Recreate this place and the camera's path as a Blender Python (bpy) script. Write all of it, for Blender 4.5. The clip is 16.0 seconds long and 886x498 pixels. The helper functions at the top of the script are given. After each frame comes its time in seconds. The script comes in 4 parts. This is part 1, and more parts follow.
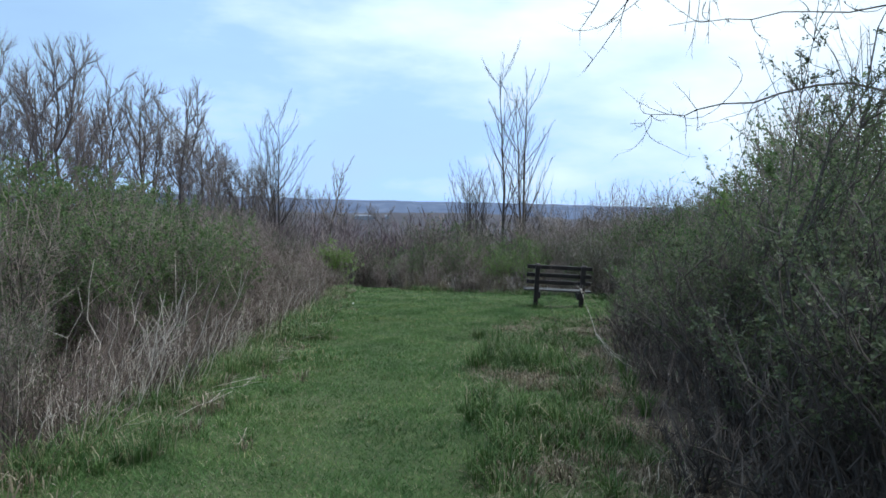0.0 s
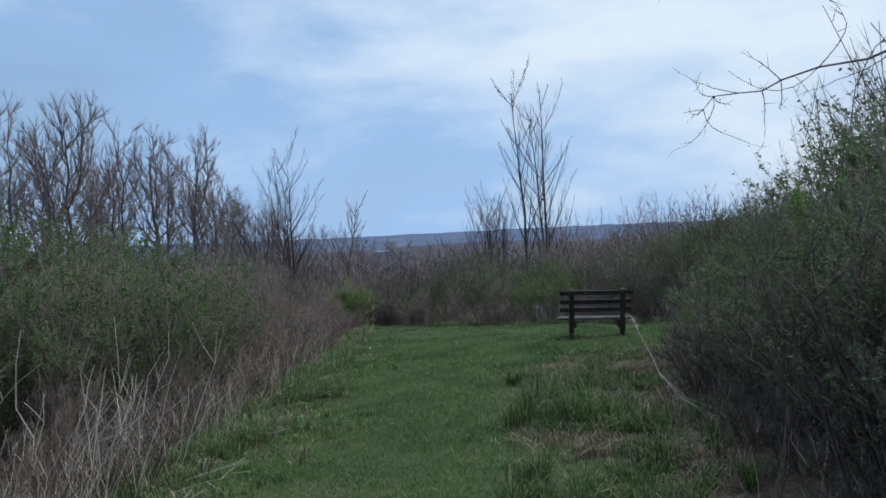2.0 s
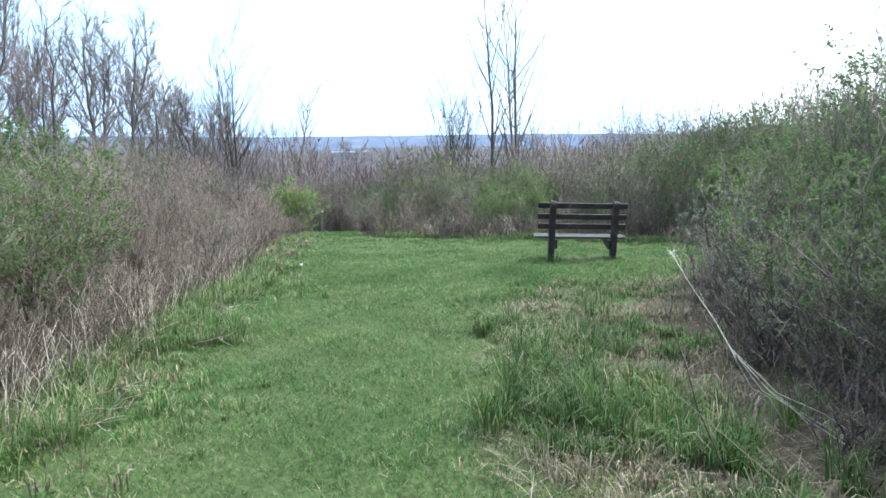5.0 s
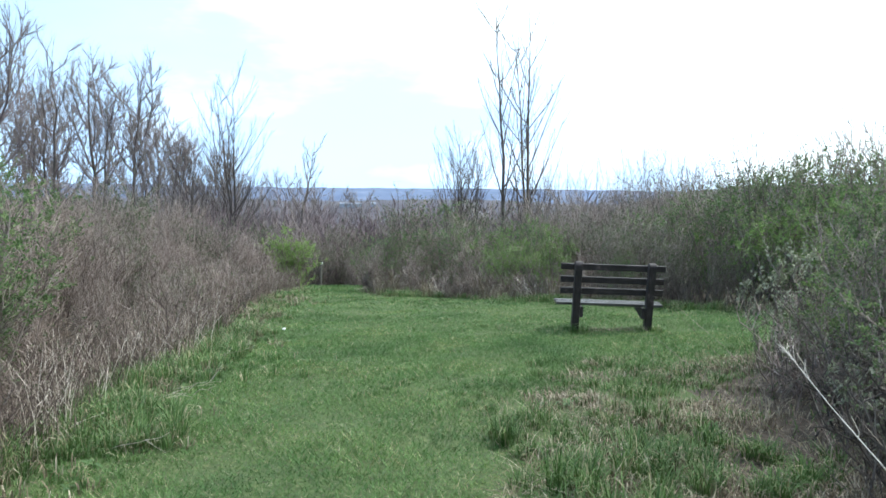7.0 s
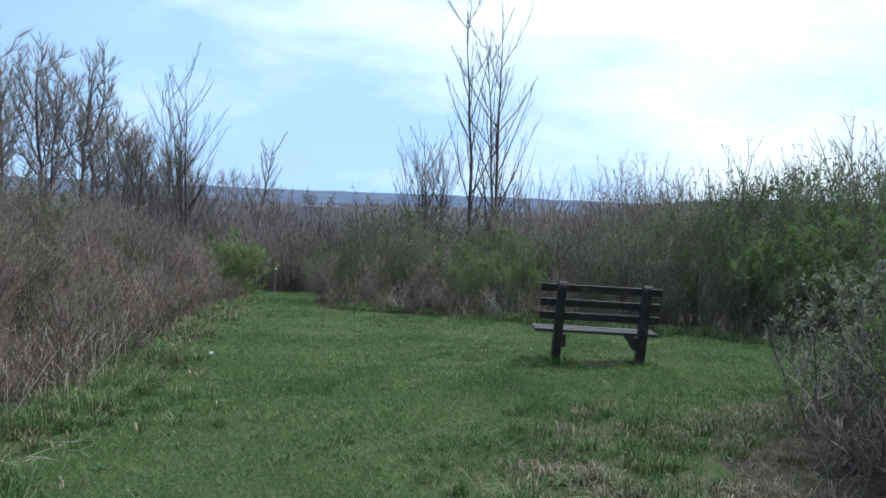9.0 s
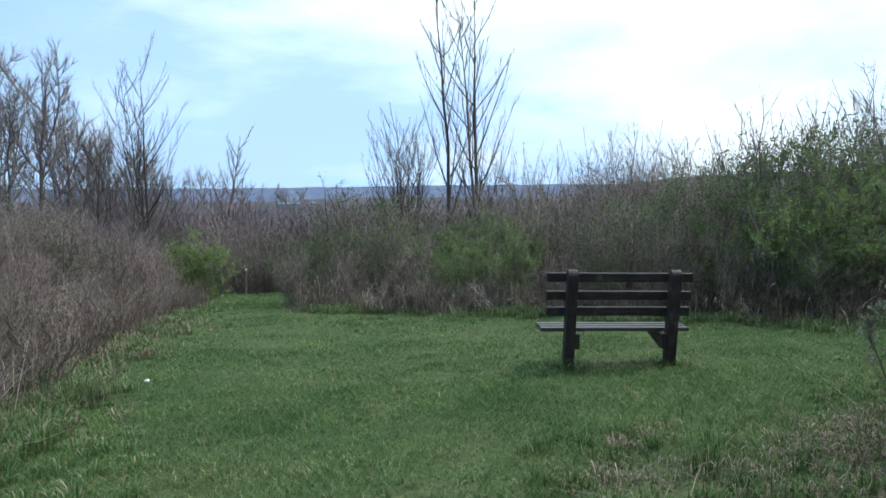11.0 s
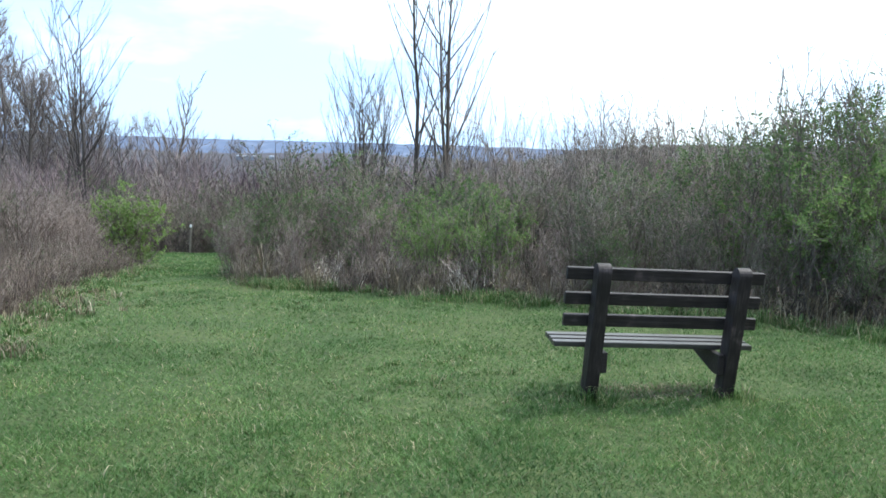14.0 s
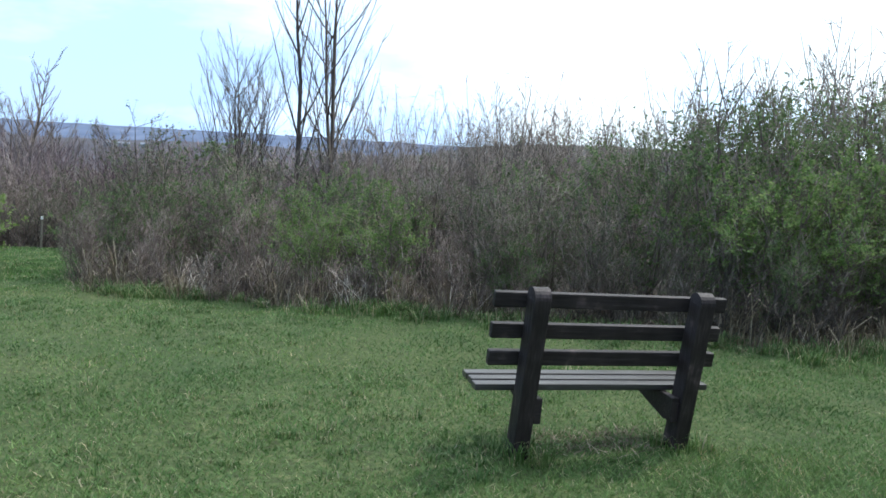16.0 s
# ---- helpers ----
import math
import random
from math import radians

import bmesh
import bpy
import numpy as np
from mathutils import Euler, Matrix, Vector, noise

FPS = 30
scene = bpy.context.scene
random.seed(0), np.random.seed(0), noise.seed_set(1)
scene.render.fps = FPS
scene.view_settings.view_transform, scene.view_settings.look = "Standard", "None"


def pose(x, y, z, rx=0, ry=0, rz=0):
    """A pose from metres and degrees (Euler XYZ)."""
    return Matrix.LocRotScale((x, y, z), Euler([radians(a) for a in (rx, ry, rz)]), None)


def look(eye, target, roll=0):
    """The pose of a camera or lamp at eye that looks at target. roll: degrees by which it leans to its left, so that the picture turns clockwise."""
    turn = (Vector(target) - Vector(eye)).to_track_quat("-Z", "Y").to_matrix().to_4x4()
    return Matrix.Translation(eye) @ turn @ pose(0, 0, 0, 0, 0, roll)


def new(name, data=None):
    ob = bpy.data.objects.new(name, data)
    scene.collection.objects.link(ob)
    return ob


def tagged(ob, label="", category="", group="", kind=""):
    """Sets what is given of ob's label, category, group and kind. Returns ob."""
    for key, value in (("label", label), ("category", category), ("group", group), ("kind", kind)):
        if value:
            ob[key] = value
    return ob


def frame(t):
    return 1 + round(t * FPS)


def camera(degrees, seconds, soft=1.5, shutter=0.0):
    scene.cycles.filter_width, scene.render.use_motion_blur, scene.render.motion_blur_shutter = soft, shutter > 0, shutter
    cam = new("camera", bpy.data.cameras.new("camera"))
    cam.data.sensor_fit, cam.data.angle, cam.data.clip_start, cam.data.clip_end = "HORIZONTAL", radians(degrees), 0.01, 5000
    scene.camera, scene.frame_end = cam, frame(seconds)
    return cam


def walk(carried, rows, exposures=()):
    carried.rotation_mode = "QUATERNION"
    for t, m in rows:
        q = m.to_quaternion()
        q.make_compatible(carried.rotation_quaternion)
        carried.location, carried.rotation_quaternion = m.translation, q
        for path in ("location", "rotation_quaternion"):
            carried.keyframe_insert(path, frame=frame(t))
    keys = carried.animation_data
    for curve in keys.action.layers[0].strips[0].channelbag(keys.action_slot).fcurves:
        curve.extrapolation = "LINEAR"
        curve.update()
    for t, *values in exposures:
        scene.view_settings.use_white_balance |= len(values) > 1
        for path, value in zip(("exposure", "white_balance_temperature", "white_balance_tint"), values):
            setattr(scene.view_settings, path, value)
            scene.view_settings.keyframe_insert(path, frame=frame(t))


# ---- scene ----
cam = camera(58.0, 16.0, soft=1.65)
# seconds, eye x y z in metres, turn about x y z in degrees
PATH = [
    (0, -0.006, -0.007, 1.307, 86.79, -1.50, -0.35),
    (0.5, 0.035, 0.344, 1.340, 86.63, -3.66, -3.36),
    (1, 0.094, 0.771, 1.360, 90.44, -1.47, -3.90),
    (1.5, -0.007, 1.210, 1.322, 89.47, -1.83, -3.09),
    (2, 0.016, 1.677, 1.260, 88.99, 2.73, 0.99),
    (2.5, 0.014, 2.260, 1.179, 86.97, 2.39, 1.89),
    (3, 0.055, 2.858, 1.187, 84.65, 1.12, 0.38),
    (5.5, 0.090, 5.330, 1.056, 82.04, 0.56, -1.90),
    (6, 0.147, 5.804, 1.052, 83.33, -0.35, 0.84),
    (6.5, 0.075, 6.240, 1.044, 83.20, -0.58, -1.47),
    (7, 0.109, 6.676, 0.999, 85.85, -0.63, -1.33),
    (7.5, 0.116, 7.076, 0.983, 86.24, 1.14, 0.21),
    (8, 0.128, 7.520, 0.982, 86.55, 0.76, -1.62),
    (10.5, 0.247, 9.658, 0.909, 85.84, -4.61, -5.03),
    (11, 0.263, 10.085, 0.853, 85.64, 0.68, -5.66),
    (11.5, 0.167, 10.391, 0.840, 85.48, 0.20, 0.40),
    (12, 0.153, 10.854, 0.830, 84.59, -2.17, -7.08),
    (12.5, 0.284, 11.291, 0.827, 85.37, 0.75, -8.98),
    (13, 0.232, 11.628, 0.784, 84.92, -3.97, -7.36),
    (13.5, 0.302, 12.028, 0.770, 81.86, -2.80, -10.59),
    (14, 0.344, 12.333, 0.811, 82.80, -1.72, -8.35),
    (14.5, 0.278, 12.665, 0.818, 82.33, -5.43, -8.70),
    (15, 0.297, 12.972, 0.809, 82.86, -2.53, -9.79),
    (15.5, 0.372, 13.194, 0.816, 85.74, -0.12, -8.08),
    (16, 0.467, 13.599, 0.777, 82.78, -3.45, -16.71),
]
# seconds, stops, white balance
EXPOSURES = [
    (0.0, -0.4, 6000, 6), (0.5, -0.38, 6000, 6), (1.0, -0.8, 6150, 7), (1.5, -0.95, 6000, 8), (2.0, -0.9, 5950, 8), (2.5, -0.76, 6050, 7), (3.0, -0.4, 6000, 5),
    (3.4, -0.2, 6100, 4), (4.6, 0.6, 6200, 4), (5.4, 0.82, 6200, 4), (6.5, 0.58, 6200, 4), (7.0, 0.47, 6200, 4), (7.5, 0.02, 6100, 4), (8.0, -0.2, 6000, 4), (8.4, -0.22, 6000, 4),
    (10.3, -0.6, 6000, 6), (10.5, -0.6, 6000, 6), (11.0, -0.24, 6100, 5), (11.5, -0.2, 6100, 5), (12.5, -0.15, 6200, 5), (13.5, -0.02, 6200, 5), (14.0, 0.42, 6200, 5), (14.5, 0.45, 6200, 5), (15.5, 0.18, 6200, 6), (16.0, 0.08, 6200, 7),
]
walk(cam, [(t, pose(x, y, z, a, b, c)) for t, x, y, z, a, b, c in PATH], EXPOSURES)

# ---- sky and sun: thin bright cloud, the sun high ahead on the right ----
SUN_FROM = Vector((0.62, 0.28, 0.95)).normalized()
world = bpy.data.worlds.new("world")
scene.world = world
world.use_nodes = True
wt = world.node_tree
wt.nodes.clear()
sky = wt.nodes.new("ShaderNodeTexSky")
sky.sky_type = "NISHITA"
sky.sun_disc = False
sky.sun_elevation = math.asin(SUN_FROM.z)
sky.sun_rotation = math.atan2(SUN_FROM.x, SUN_FROM.y)
sky.air_density, sky.dust_density, sky.ozone_density = 1.2, 0.4, 2.0
wb = wt.nodes.new("ShaderNodeBackground")
wb.inputs["Strength"].default_value = 0.12
wo = wt.nodes.new("ShaderNodeOutputWorld")
wc = wt.nodes.new("ShaderNodeTexCoord")
wm = wt.nodes.new("ShaderNodeMapping")
wm.inputs["Scale"].default_value = (1.0, 1.0, 3.0)
wt.links.new(wc.outputs["Generated"], wm.inputs["Vector"])
wn = wt.nodes.new("ShaderNodeTexNoise")
wn.inputs["Scale"].default_value, wn.inputs["Detail"].default_value, wn.inputs["Roughness"].default_value = 2.6, 6.0, 0.55
wt.links.new(wm.outputs[0], wn.inputs["Vector"])
# thin cloud grows denser towards the sun
wd = wt.nodes.new("ShaderNodeVectorMath")
wd.operation = "DOT_PRODUCT"
wd.inputs[1].default_value = SUN_FROM
wt.links.new(wc.outputs["Generated"], wd.inputs[0])
wf = wt.nodes.new("ShaderNodeMath")
wf.operation = "MULTIPLY_ADD"
wf.inputs[1].default_value = 0.9
wt.links.new(wd.outputs["Value"], wf.inputs[0])
wt.links.new(wn.outputs["Fac"], wf.inputs[2])
# and towards the horizon, as haze
wz = wt.nodes.new("ShaderNodeSeparateXYZ")
wt.links.new(wc.outputs["Generated"], wz.inputs[0])
wh = wt.nodes.new("ShaderNodeMapRange")
wh.inputs["From Min"].default_value, wh.inputs["From Max"].default_value = 0.0, 0.35
wh.inputs["To Min"].default_value, wh.inputs["To Max"].default_value = 0.3, 0.0
wt.links.new(wz.outputs["Z"], wh.inputs["Value"])
wa = wt.nodes.new("ShaderNodeMath")
wa.operation = "ADD"
wt.links.new(wf.outputs[0], wa.inputs[0])
wt.links.new(wh.outputs[0], wa.inputs[1])
wr = wt.nodes.new("ShaderNodeValToRGB")
wr.color_ramp.elements[0].position, wr.color_ramp.elements[0].color = 0.6, (0.66, 0.66, 0.66, 1)
wr.color_ramp.elements[1].position, wr.color_ramp.elements[1].color = 1.0, (1, 1, 1, 1)
wt.links.new(wa.outputs[0], wr.inputs[0])
wx = wt.nodes.new("ShaderNodeMix")
wx.data_type = "RGBA"
wt.links.new(wr.outputs[0], wx.inputs[0])
wt.links.new(sky.outputs["Color"], wx.inputs[6])
wg = wt.nodes.new("ShaderNodeMapRange")
wg.inputs["From Min"].default_value, wg.inputs["From Max"].default_value = 0.72, 1.04
wt.links.new(wf.outputs[0], wg.inputs["Value"])
wk = wt.nodes.new("ShaderNodeMix")
wk.data_type = "RGBA"
wk.inputs[6].default_value, wk.inputs[7].default_value = (5.9, 8.5, 12.4, 1), (12.0, 13.0, 13.8, 1)
wt.links.new(wg.outputs[0], wk.inputs[0])
wt.links.new(wk.outputs[2], wx.inputs[7])
wt.links.new(wx.outputs[2], wb.inputs["Color"])
wt.links.new(wb.outputs[0], wo.inputs["Surface"])
lamp = bpy.data.lights.new("sun", "SUN")
lamp.energy, lamp.angle, lamp.color = 2.8, radians(4.0), (1.0, 0.96, 0.9)
sun = new("sun", lamp)
sun.matrix_world = look(SUN_FROM * 60, (0, 0, 0))

RNG = np.random.default_rng(7)


# ---- materials ----
def nodes(name, rough=0.8):
    m = bpy.data.materials.new(name)
    m.use_nodes = True
    nt = m.node_tree
    b = nt.nodes["Principled BSDF"]
    b.inputs["Roughness"].default_value = rough
    b.inputs["Specular IOR Level"].default_value = 0.25
    return m, nt, b


def ramp(nt, fac, stops):
    r = nt.nodes.new("ShaderNodeValToRGB")
    e = r.color_ramp.elements
    while len(e) < len(stops):
        e.new(0.5)
    for k, (p, c) in zip(e, stops):
        k.position, k.color = p, (*c, 1)
    nt.links.new(fac, r.inputs[0])
    return r.outputs[0]


def noise_tex(nt, scale, detail=4.0, vec=None):
    n = nt.nodes.new("ShaderNodeTexNoise")
    n.inputs["Scale"].default_value, n.inputs["Detail"].default_value = scale, detail
    if vec is None:
        vec = nt.nodes.new("ShaderNodeNewGeometry").outputs["Position"]
    nt.links.new(vec, n.inputs["Vector"])
    return n.outputs["Fac"]


def mix(nt, fac, a, b, blend="MIX"):
    n = nt.nodes.new("ShaderNodeMix")
    n.data_type, n.blend_type = "RGBA", blend
    if isinstance(fac, float):
        n.inputs[0].default_value = fac
    else:
        nt.links.new(fac, n.inputs[0])
    nt.links.new(a, n.inputs[6])
    nt.links.new(b, n.inputs[7])
    return n.outputs[2]


def bump(nt, b, height, strength, distance):
    n = nt.nodes.new("ShaderNodeBump")
    n.inputs["Strength"].default_value, n.inputs["Distance"].default_value = strength, distance
    nt.links.new(height, n.inputs["Height"])
    nt.links.new(n.outputs[0], b.inputs["Normal"])


def plant_material(name, stops, patch, patch_scale=0.6, rough=0.6, through_light=0.25, small=0.0):
    """Blades, leaves and twigs: each island its own tone, with broad patches over the place."""
    m, nt, b = nodes(name, rough)
    geo = nt.nodes.new("ShaderNodeNewGeometry")
    own = ramp(nt, geo.outputs["Random Per Island"], stops)
    broad = ramp(nt, noise_tex(nt, patch_scale, 3.0), patch)
    col = mix(nt, 1.0, own, broad, "MULTIPLY")
    if small:
        col = mix(nt, 1.0, col, ramp(nt, noise_tex(nt, small, 4.0), [(0.33, (0.8, 0.84, 0.82)), (0.52, (1.0, 1.0, 1.0)), (0.7, (1.28, 1.2, 1.2))]), "MULTIPLY")
    nt.links.new(col, b.inputs["Base Color"])
    if through_light:
        tr = nt.nodes.new("ShaderNodeBsdfTranslucent")
        nt.links.new(col, tr.inputs["Color"])
        sh = nt.nodes.new("ShaderNodeMixShader")
        sh.inputs[0].default_value = through_light
        nt.links.new(b.outputs[0], sh.inputs[1])
        nt.links.new(tr.outputs[0], sh.inputs[2])
        nt.links.new(sh.outputs[0], nt.nodes["Material Output"].inputs["Surface"])
    return m


WHITE2 = [(0.3, (0.72, 0.72, 0.72)), (0.7, (1.15, 1.12, 1.1))]
MAT_MOWN = plant_material("mown_grass", [(0.0, (0.062, 0.128, 0.036)), (0.5, (0.108, 0.2, 0.058)), (0.85, (0.18, 0.275, 0.1)), (0.95, (0.34, 0.31, 0.19)), (1.0, (0.4, 0.36, 0.24))],
                          [(0.3, (0.55, 0.66, 0.62)), (0.5, (0.95, 1.0, 0.97)), (0.72, (1.34, 1.18, 1.2))], 0.9, 0.55, 0.3, 4.5)
MAT_TALL = plant_material("tall_grass", [(0.0, (0.06, 0.12, 0.035)), (0.5, (0.11, 0.2, 0.06)), (0.8, (0.19, 0.28, 0.11)), (0.9, (0.36, 0.33, 0.2)), (1.0, (0.45, 0.4, 0.28))], WHITE2, 0.8, 0.5, 0.35, 3.0)
MAT_RANK = plant_material("rank_grass", [(0.0, (0.03, 0.07, 0.016)), (0.5, (0.075, 0.145, 0.037)), (0.88, (0.14, 0.215, 0.075)), (0.95, (0.28, 0.26, 0.15)), (1.0, (0.42, 0.38, 0.26))], WHITE2, 1.6, 0.62, 0.3, 4.0)
MAT_STRAW = plant_material("straw", [(0.0, (0.11, 0.085, 0.06)), (0.6, (0.23, 0.19, 0.13)), (1.0, (0.5, 0.44, 0.34))], WHITE2, 0.7, 0.8, 0.1)
MAT_CANE = plant_material("dead_canes", [(0.0, (0.08, 0.06, 0.052)), (0.6, (0.15, 0.115, 0.1)), (0.9, (0.26, 0.21, 0.175)), (1.0, (0.45, 0.39, 0.32))], WHITE2, 0.5, 0.85, 0.0)
MAT_PALE = plant_material("bleached_stalk", [(0.0, (0.55, 0.48, 0.41)), (1.0, (0.78, 0.72, 0.64))], WHITE2, 3.0, 0.8, 0.0)
MAT_TWIG = plant_material("grey_twigs", [(0.0, (0.115, 0.094, 0.082)), (0.6, (0.22, 0.183, 0.16)), (1.0, (0.38, 0.325, 0.285))], WHITE2, 0.5, 0.85, 0.0)
MAT_RUST = plant_material("brown_twigs", [(0.0, (0.125, 0.095, 0.085)), (0.6, (0.23, 0.183, 0.163)), (1.0, (0.39, 0.335, 0.295))], WHITE2, 0.4, 0.85, 0.0)
MAT_LEAF = plant_material("young_leaves", [(0.0, (0.082, 0.135, 0.05)), (0.6, (0.15, 0.237, 0.09)), (1.0, (0.28, 0.35, 0.17))], WHITE2, 0.5, 0.5, 0.5)
MAT_LIME = plant_material("lime_leaves", [(0.0, (0.12, 0.2, 0.06)), (0.6, (0.2, 0.32, 0.105)), (1.0, (0.35, 0.42, 0.18))], WHITE2, 0.9, 0.5, 0.5)
MAT_BRIGHT = plant_material("yellow_green_leaves", [(0.0, (0.15, 0.25, 0.06)), (0.6, (0.24, 0.37, 0.1)), (1.0, (0.38, 0.5, 0.19))], WHITE2, 0.9, 0.5, 0.5)
MAT_OLIVE = plant_material("olive_leaves", [(0.0, (0.07, 0.095, 0.05)), (0.6, (0.125, 0.16, 0.08)), (1.0, (0.22, 0.25, 0.15))], WHITE2, 0.5, 0.5, 0.42)
MAT_SILVER = plant_material("silvery_leaves", [(0.0, (0.16, 0.19, 0.12)), (0.6, (0.27, 0.3, 0.2)), (1.0, (0.42, 0.43, 0.33))], WHITE2, 0.9, 0.5, 0.4)
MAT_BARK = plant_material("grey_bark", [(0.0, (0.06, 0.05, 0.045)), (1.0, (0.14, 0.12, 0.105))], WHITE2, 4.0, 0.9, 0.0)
MAT_FARWOOD = plant_material("far_bare_wood", [(0.0, (0.13, 0.108, 0.113)), (0.6, (0.2, 0.172, 0.175)), (0.85, (0.26, 0.23, 0.22)), (1.0, (0.18, 0.2, 0.14))], WHITE2, 0.03, 0.9, 0.0)

MAT_SCRUB = plant_material("mixed_bare_scrub", [(0.0, (0.15, 0.124, 0.128)), (0.6, (0.235, 0.2, 0.2)), (1.0, (0.32, 0.28, 0.27))],
                           [(0.34, (0.62, 0.5, 0.55)), (0.44, (1.0, 0.86, 0.86)), (0.54, (1.1, 1.04, 1.02)), (0.64, (0.8, 0.95, 0.6)), (0.72, (1.15, 1.0, 0.85))], 0.11, 0.9, 0.0)

MAT_GROUND, nt, b = nodes("meadow_soil", 0.95)
fine = ramp(nt, noise_tex(nt, 22.0, 6.0), [(0.3, (0.045, 0.055, 0.025)), (0.55, (0.07, 0.103, 0.038)), (0.75, (0.135, 0.14, 0.068))])
broad = ramp(nt, noise_tex(nt, 0.55, 4.0), [(0.3, (0.75, 0.85, 0.7)), (0.7, (1.2, 1.1, 1.05))])
nt.links.new(mix(nt, 1.0, fine, broad, "MULTIPLY"), b.inputs["Base Color"])
bump(nt, b, noise_tex(nt, 30.0, 5.0), 0.7, 0.03)

MAT_SCRUBFLOOR, nt, b = nodes("leaf_litter", 0.95)
fine = ramp(nt, noise_tex(nt, 14.0, 6.0), [(0.3, (0.035, 0.027, 0.022)), (0.55, (0.075, 0.058, 0.045)), (0.8, (0.15, 0.12, 0.09))])
nt.links.new(mix(nt, 1.0, fine, ramp(nt, noise_tex(nt, 0.3, 3.0), WHITE2), "MULTIPLY"), b.inputs["Base Color"])
bump(nt, b, noise_tex(nt, 18.0, 5.0), 0.8, 0.05)

# the haze of distance is put into this blue base colour
MAT_FARHILL, nt, b = nodes("haze_blue_ridge", 1.0)
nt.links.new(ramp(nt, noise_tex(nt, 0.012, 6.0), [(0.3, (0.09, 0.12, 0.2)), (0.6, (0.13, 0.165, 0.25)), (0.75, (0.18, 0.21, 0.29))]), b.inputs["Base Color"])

# a slight bluish haze is put into this colour as well
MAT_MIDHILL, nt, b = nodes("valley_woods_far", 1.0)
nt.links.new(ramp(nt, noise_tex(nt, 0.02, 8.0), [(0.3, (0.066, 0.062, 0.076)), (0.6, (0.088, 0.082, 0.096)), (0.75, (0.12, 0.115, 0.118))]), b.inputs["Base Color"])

MAT_NEARHILL, nt, b = nodes("bare_wooded_hill", 1.0)
nt.links.new(ramp(nt, noise_tex(nt, 0.12, 8.0), [(0.3, (0.06, 0.06, 0.062)), (0.6, (0.1, 0.098, 0.095)), (0.75, (0.14, 0.14, 0.125))]), b.inputs["Base Color"])

def timber(name, along):
    m, nt, b = nodes(name, 0.58)
    tc = nt.nodes.new("ShaderNodeTexCoord")
    mp = nt.nodes.new("ShaderNodeMapping")
    mp.inputs["Scale"].default_value = along
    nt.links.new(tc.outputs["Object"], mp.inputs["Vector"])
    grain = noise_tex(nt, 3.0, 6.0, mp.outputs[0])
    wear = ramp(nt, noise_tex(nt, 7.0, 5.0, tc.outputs["Object"]), [(0.35, (0.7, 0.7, 0.7)), (0.6, (1.2, 1.2, 1.2)), (0.72, (3.4, 3.3, 3.2))])
    nt.links.new(mix(nt, 1.0, ramp(nt, grain, [(0.3, (0.016, 0.011, 0.0115)), (0.6, (0.033, 0.024, 0.025)), (0.8, (0.068, 0.054, 0.055))]), wear, "MULTIPLY"), b.inputs["Base Color"])
    b.inputs["Specular IOR Level"].default_value = 0.36
    bump(nt, b, grain, 0.6, 0.006)
    return m


MAT_TIMBER = timber("weathered_dark_timber", (1.5, 22.0, 22.0))
MAT_UPRIGHT = timber("weathered_dark_post_timber", (22.0, 22.0, 1.5))

MAT_SEAT, nt, b = nodes("worn_seat_timber", 0.34)
tc = nt.nodes.new("ShaderNodeTexCoord")
mp = nt.nodes.new("ShaderNodeMapping")
mp.inputs["Scale"].default_value = (1.5, 22.0, 22.0)
nt.links.new(tc.outputs["Object"], mp.inputs["Vector"])
grain = noise_tex(nt, 3.0, 6.0, mp.outputs[0])
nt.links.new(ramp(nt, grain, [(0.3, (0.03, 0.026, 0.025)), (0.6, (0.07, 0.062, 0.06)), (0.8, (0.17, 0.16, 0.15))]), b.inputs["Base Color"])
b.inputs["Specular IOR Level"].default_value = 0.6
bump(nt, b, grain, 0.4, 0.004)

MAT_POST, nt, b = nodes("grey_stake_wood", 0.8)
nt.links.new(ramp(nt, noise_tex(nt, 30.0), [(0.3, (0.12, 0.1, 0.08)), (0.7, (0.25, 0.22, 0.18))]), b.inputs["Base Color"])
MAT_WHITE, nt, b = nodes("white_paint", 0.6)
nt.links.new(ramp(nt, noise_tex(nt, 40.0), [(0.3, (0.7, 0.7, 0.68)), (0.7, (0.82, 0.82, 0.8))]), b.inputs["Base Color"])


# ---- the lie of the land ----
GY = (-80, -10, 0, 2.8, 5.06, 7.4, 9.7, 12, 17.7, 22, 25.2, 28, 36, 42, 46, 65, 100, 300, 800, 2500, 4000)
GZ = (2.0, 0.1, -0.22, -0.34, -0.46, -0.545, -0.63, -0.745, -0.955, -1.17, -1.42, -1.69, -2.66, -3.2, -4.0, -7, -11, -30, -62, -72, -72)


def ground_z(x, y):
    x, y = np.asarray(x, float), np.asarray(y, float)
    z = np.interp(y, GY, GZ)
    z = z + 0.03 * (np.clip(x, -4, 4) - 1) * np.interp(y, (0, 14, 20), (1, 1, 0.3))
    near = np.interp(np.hypot(x, y - 10), (30, 60), (1, 0))
    z = z + near * (0.018 * np.sin(x * 2.3 + 0.7 * y) * np.sin(y * 1.7 - 0.4 * x) + 0.012 * np.sin(x * 5.1 - y * 3.3))
    # the land stays higher on the wooded side
    z = z + np.interp(x, (-70, -12), (1, 0)) * np.interp(y, (35, 70, 200), (0, 4.0, 4.0))
    return z


def gz(x, y):
    return float(ground_z(x, y))


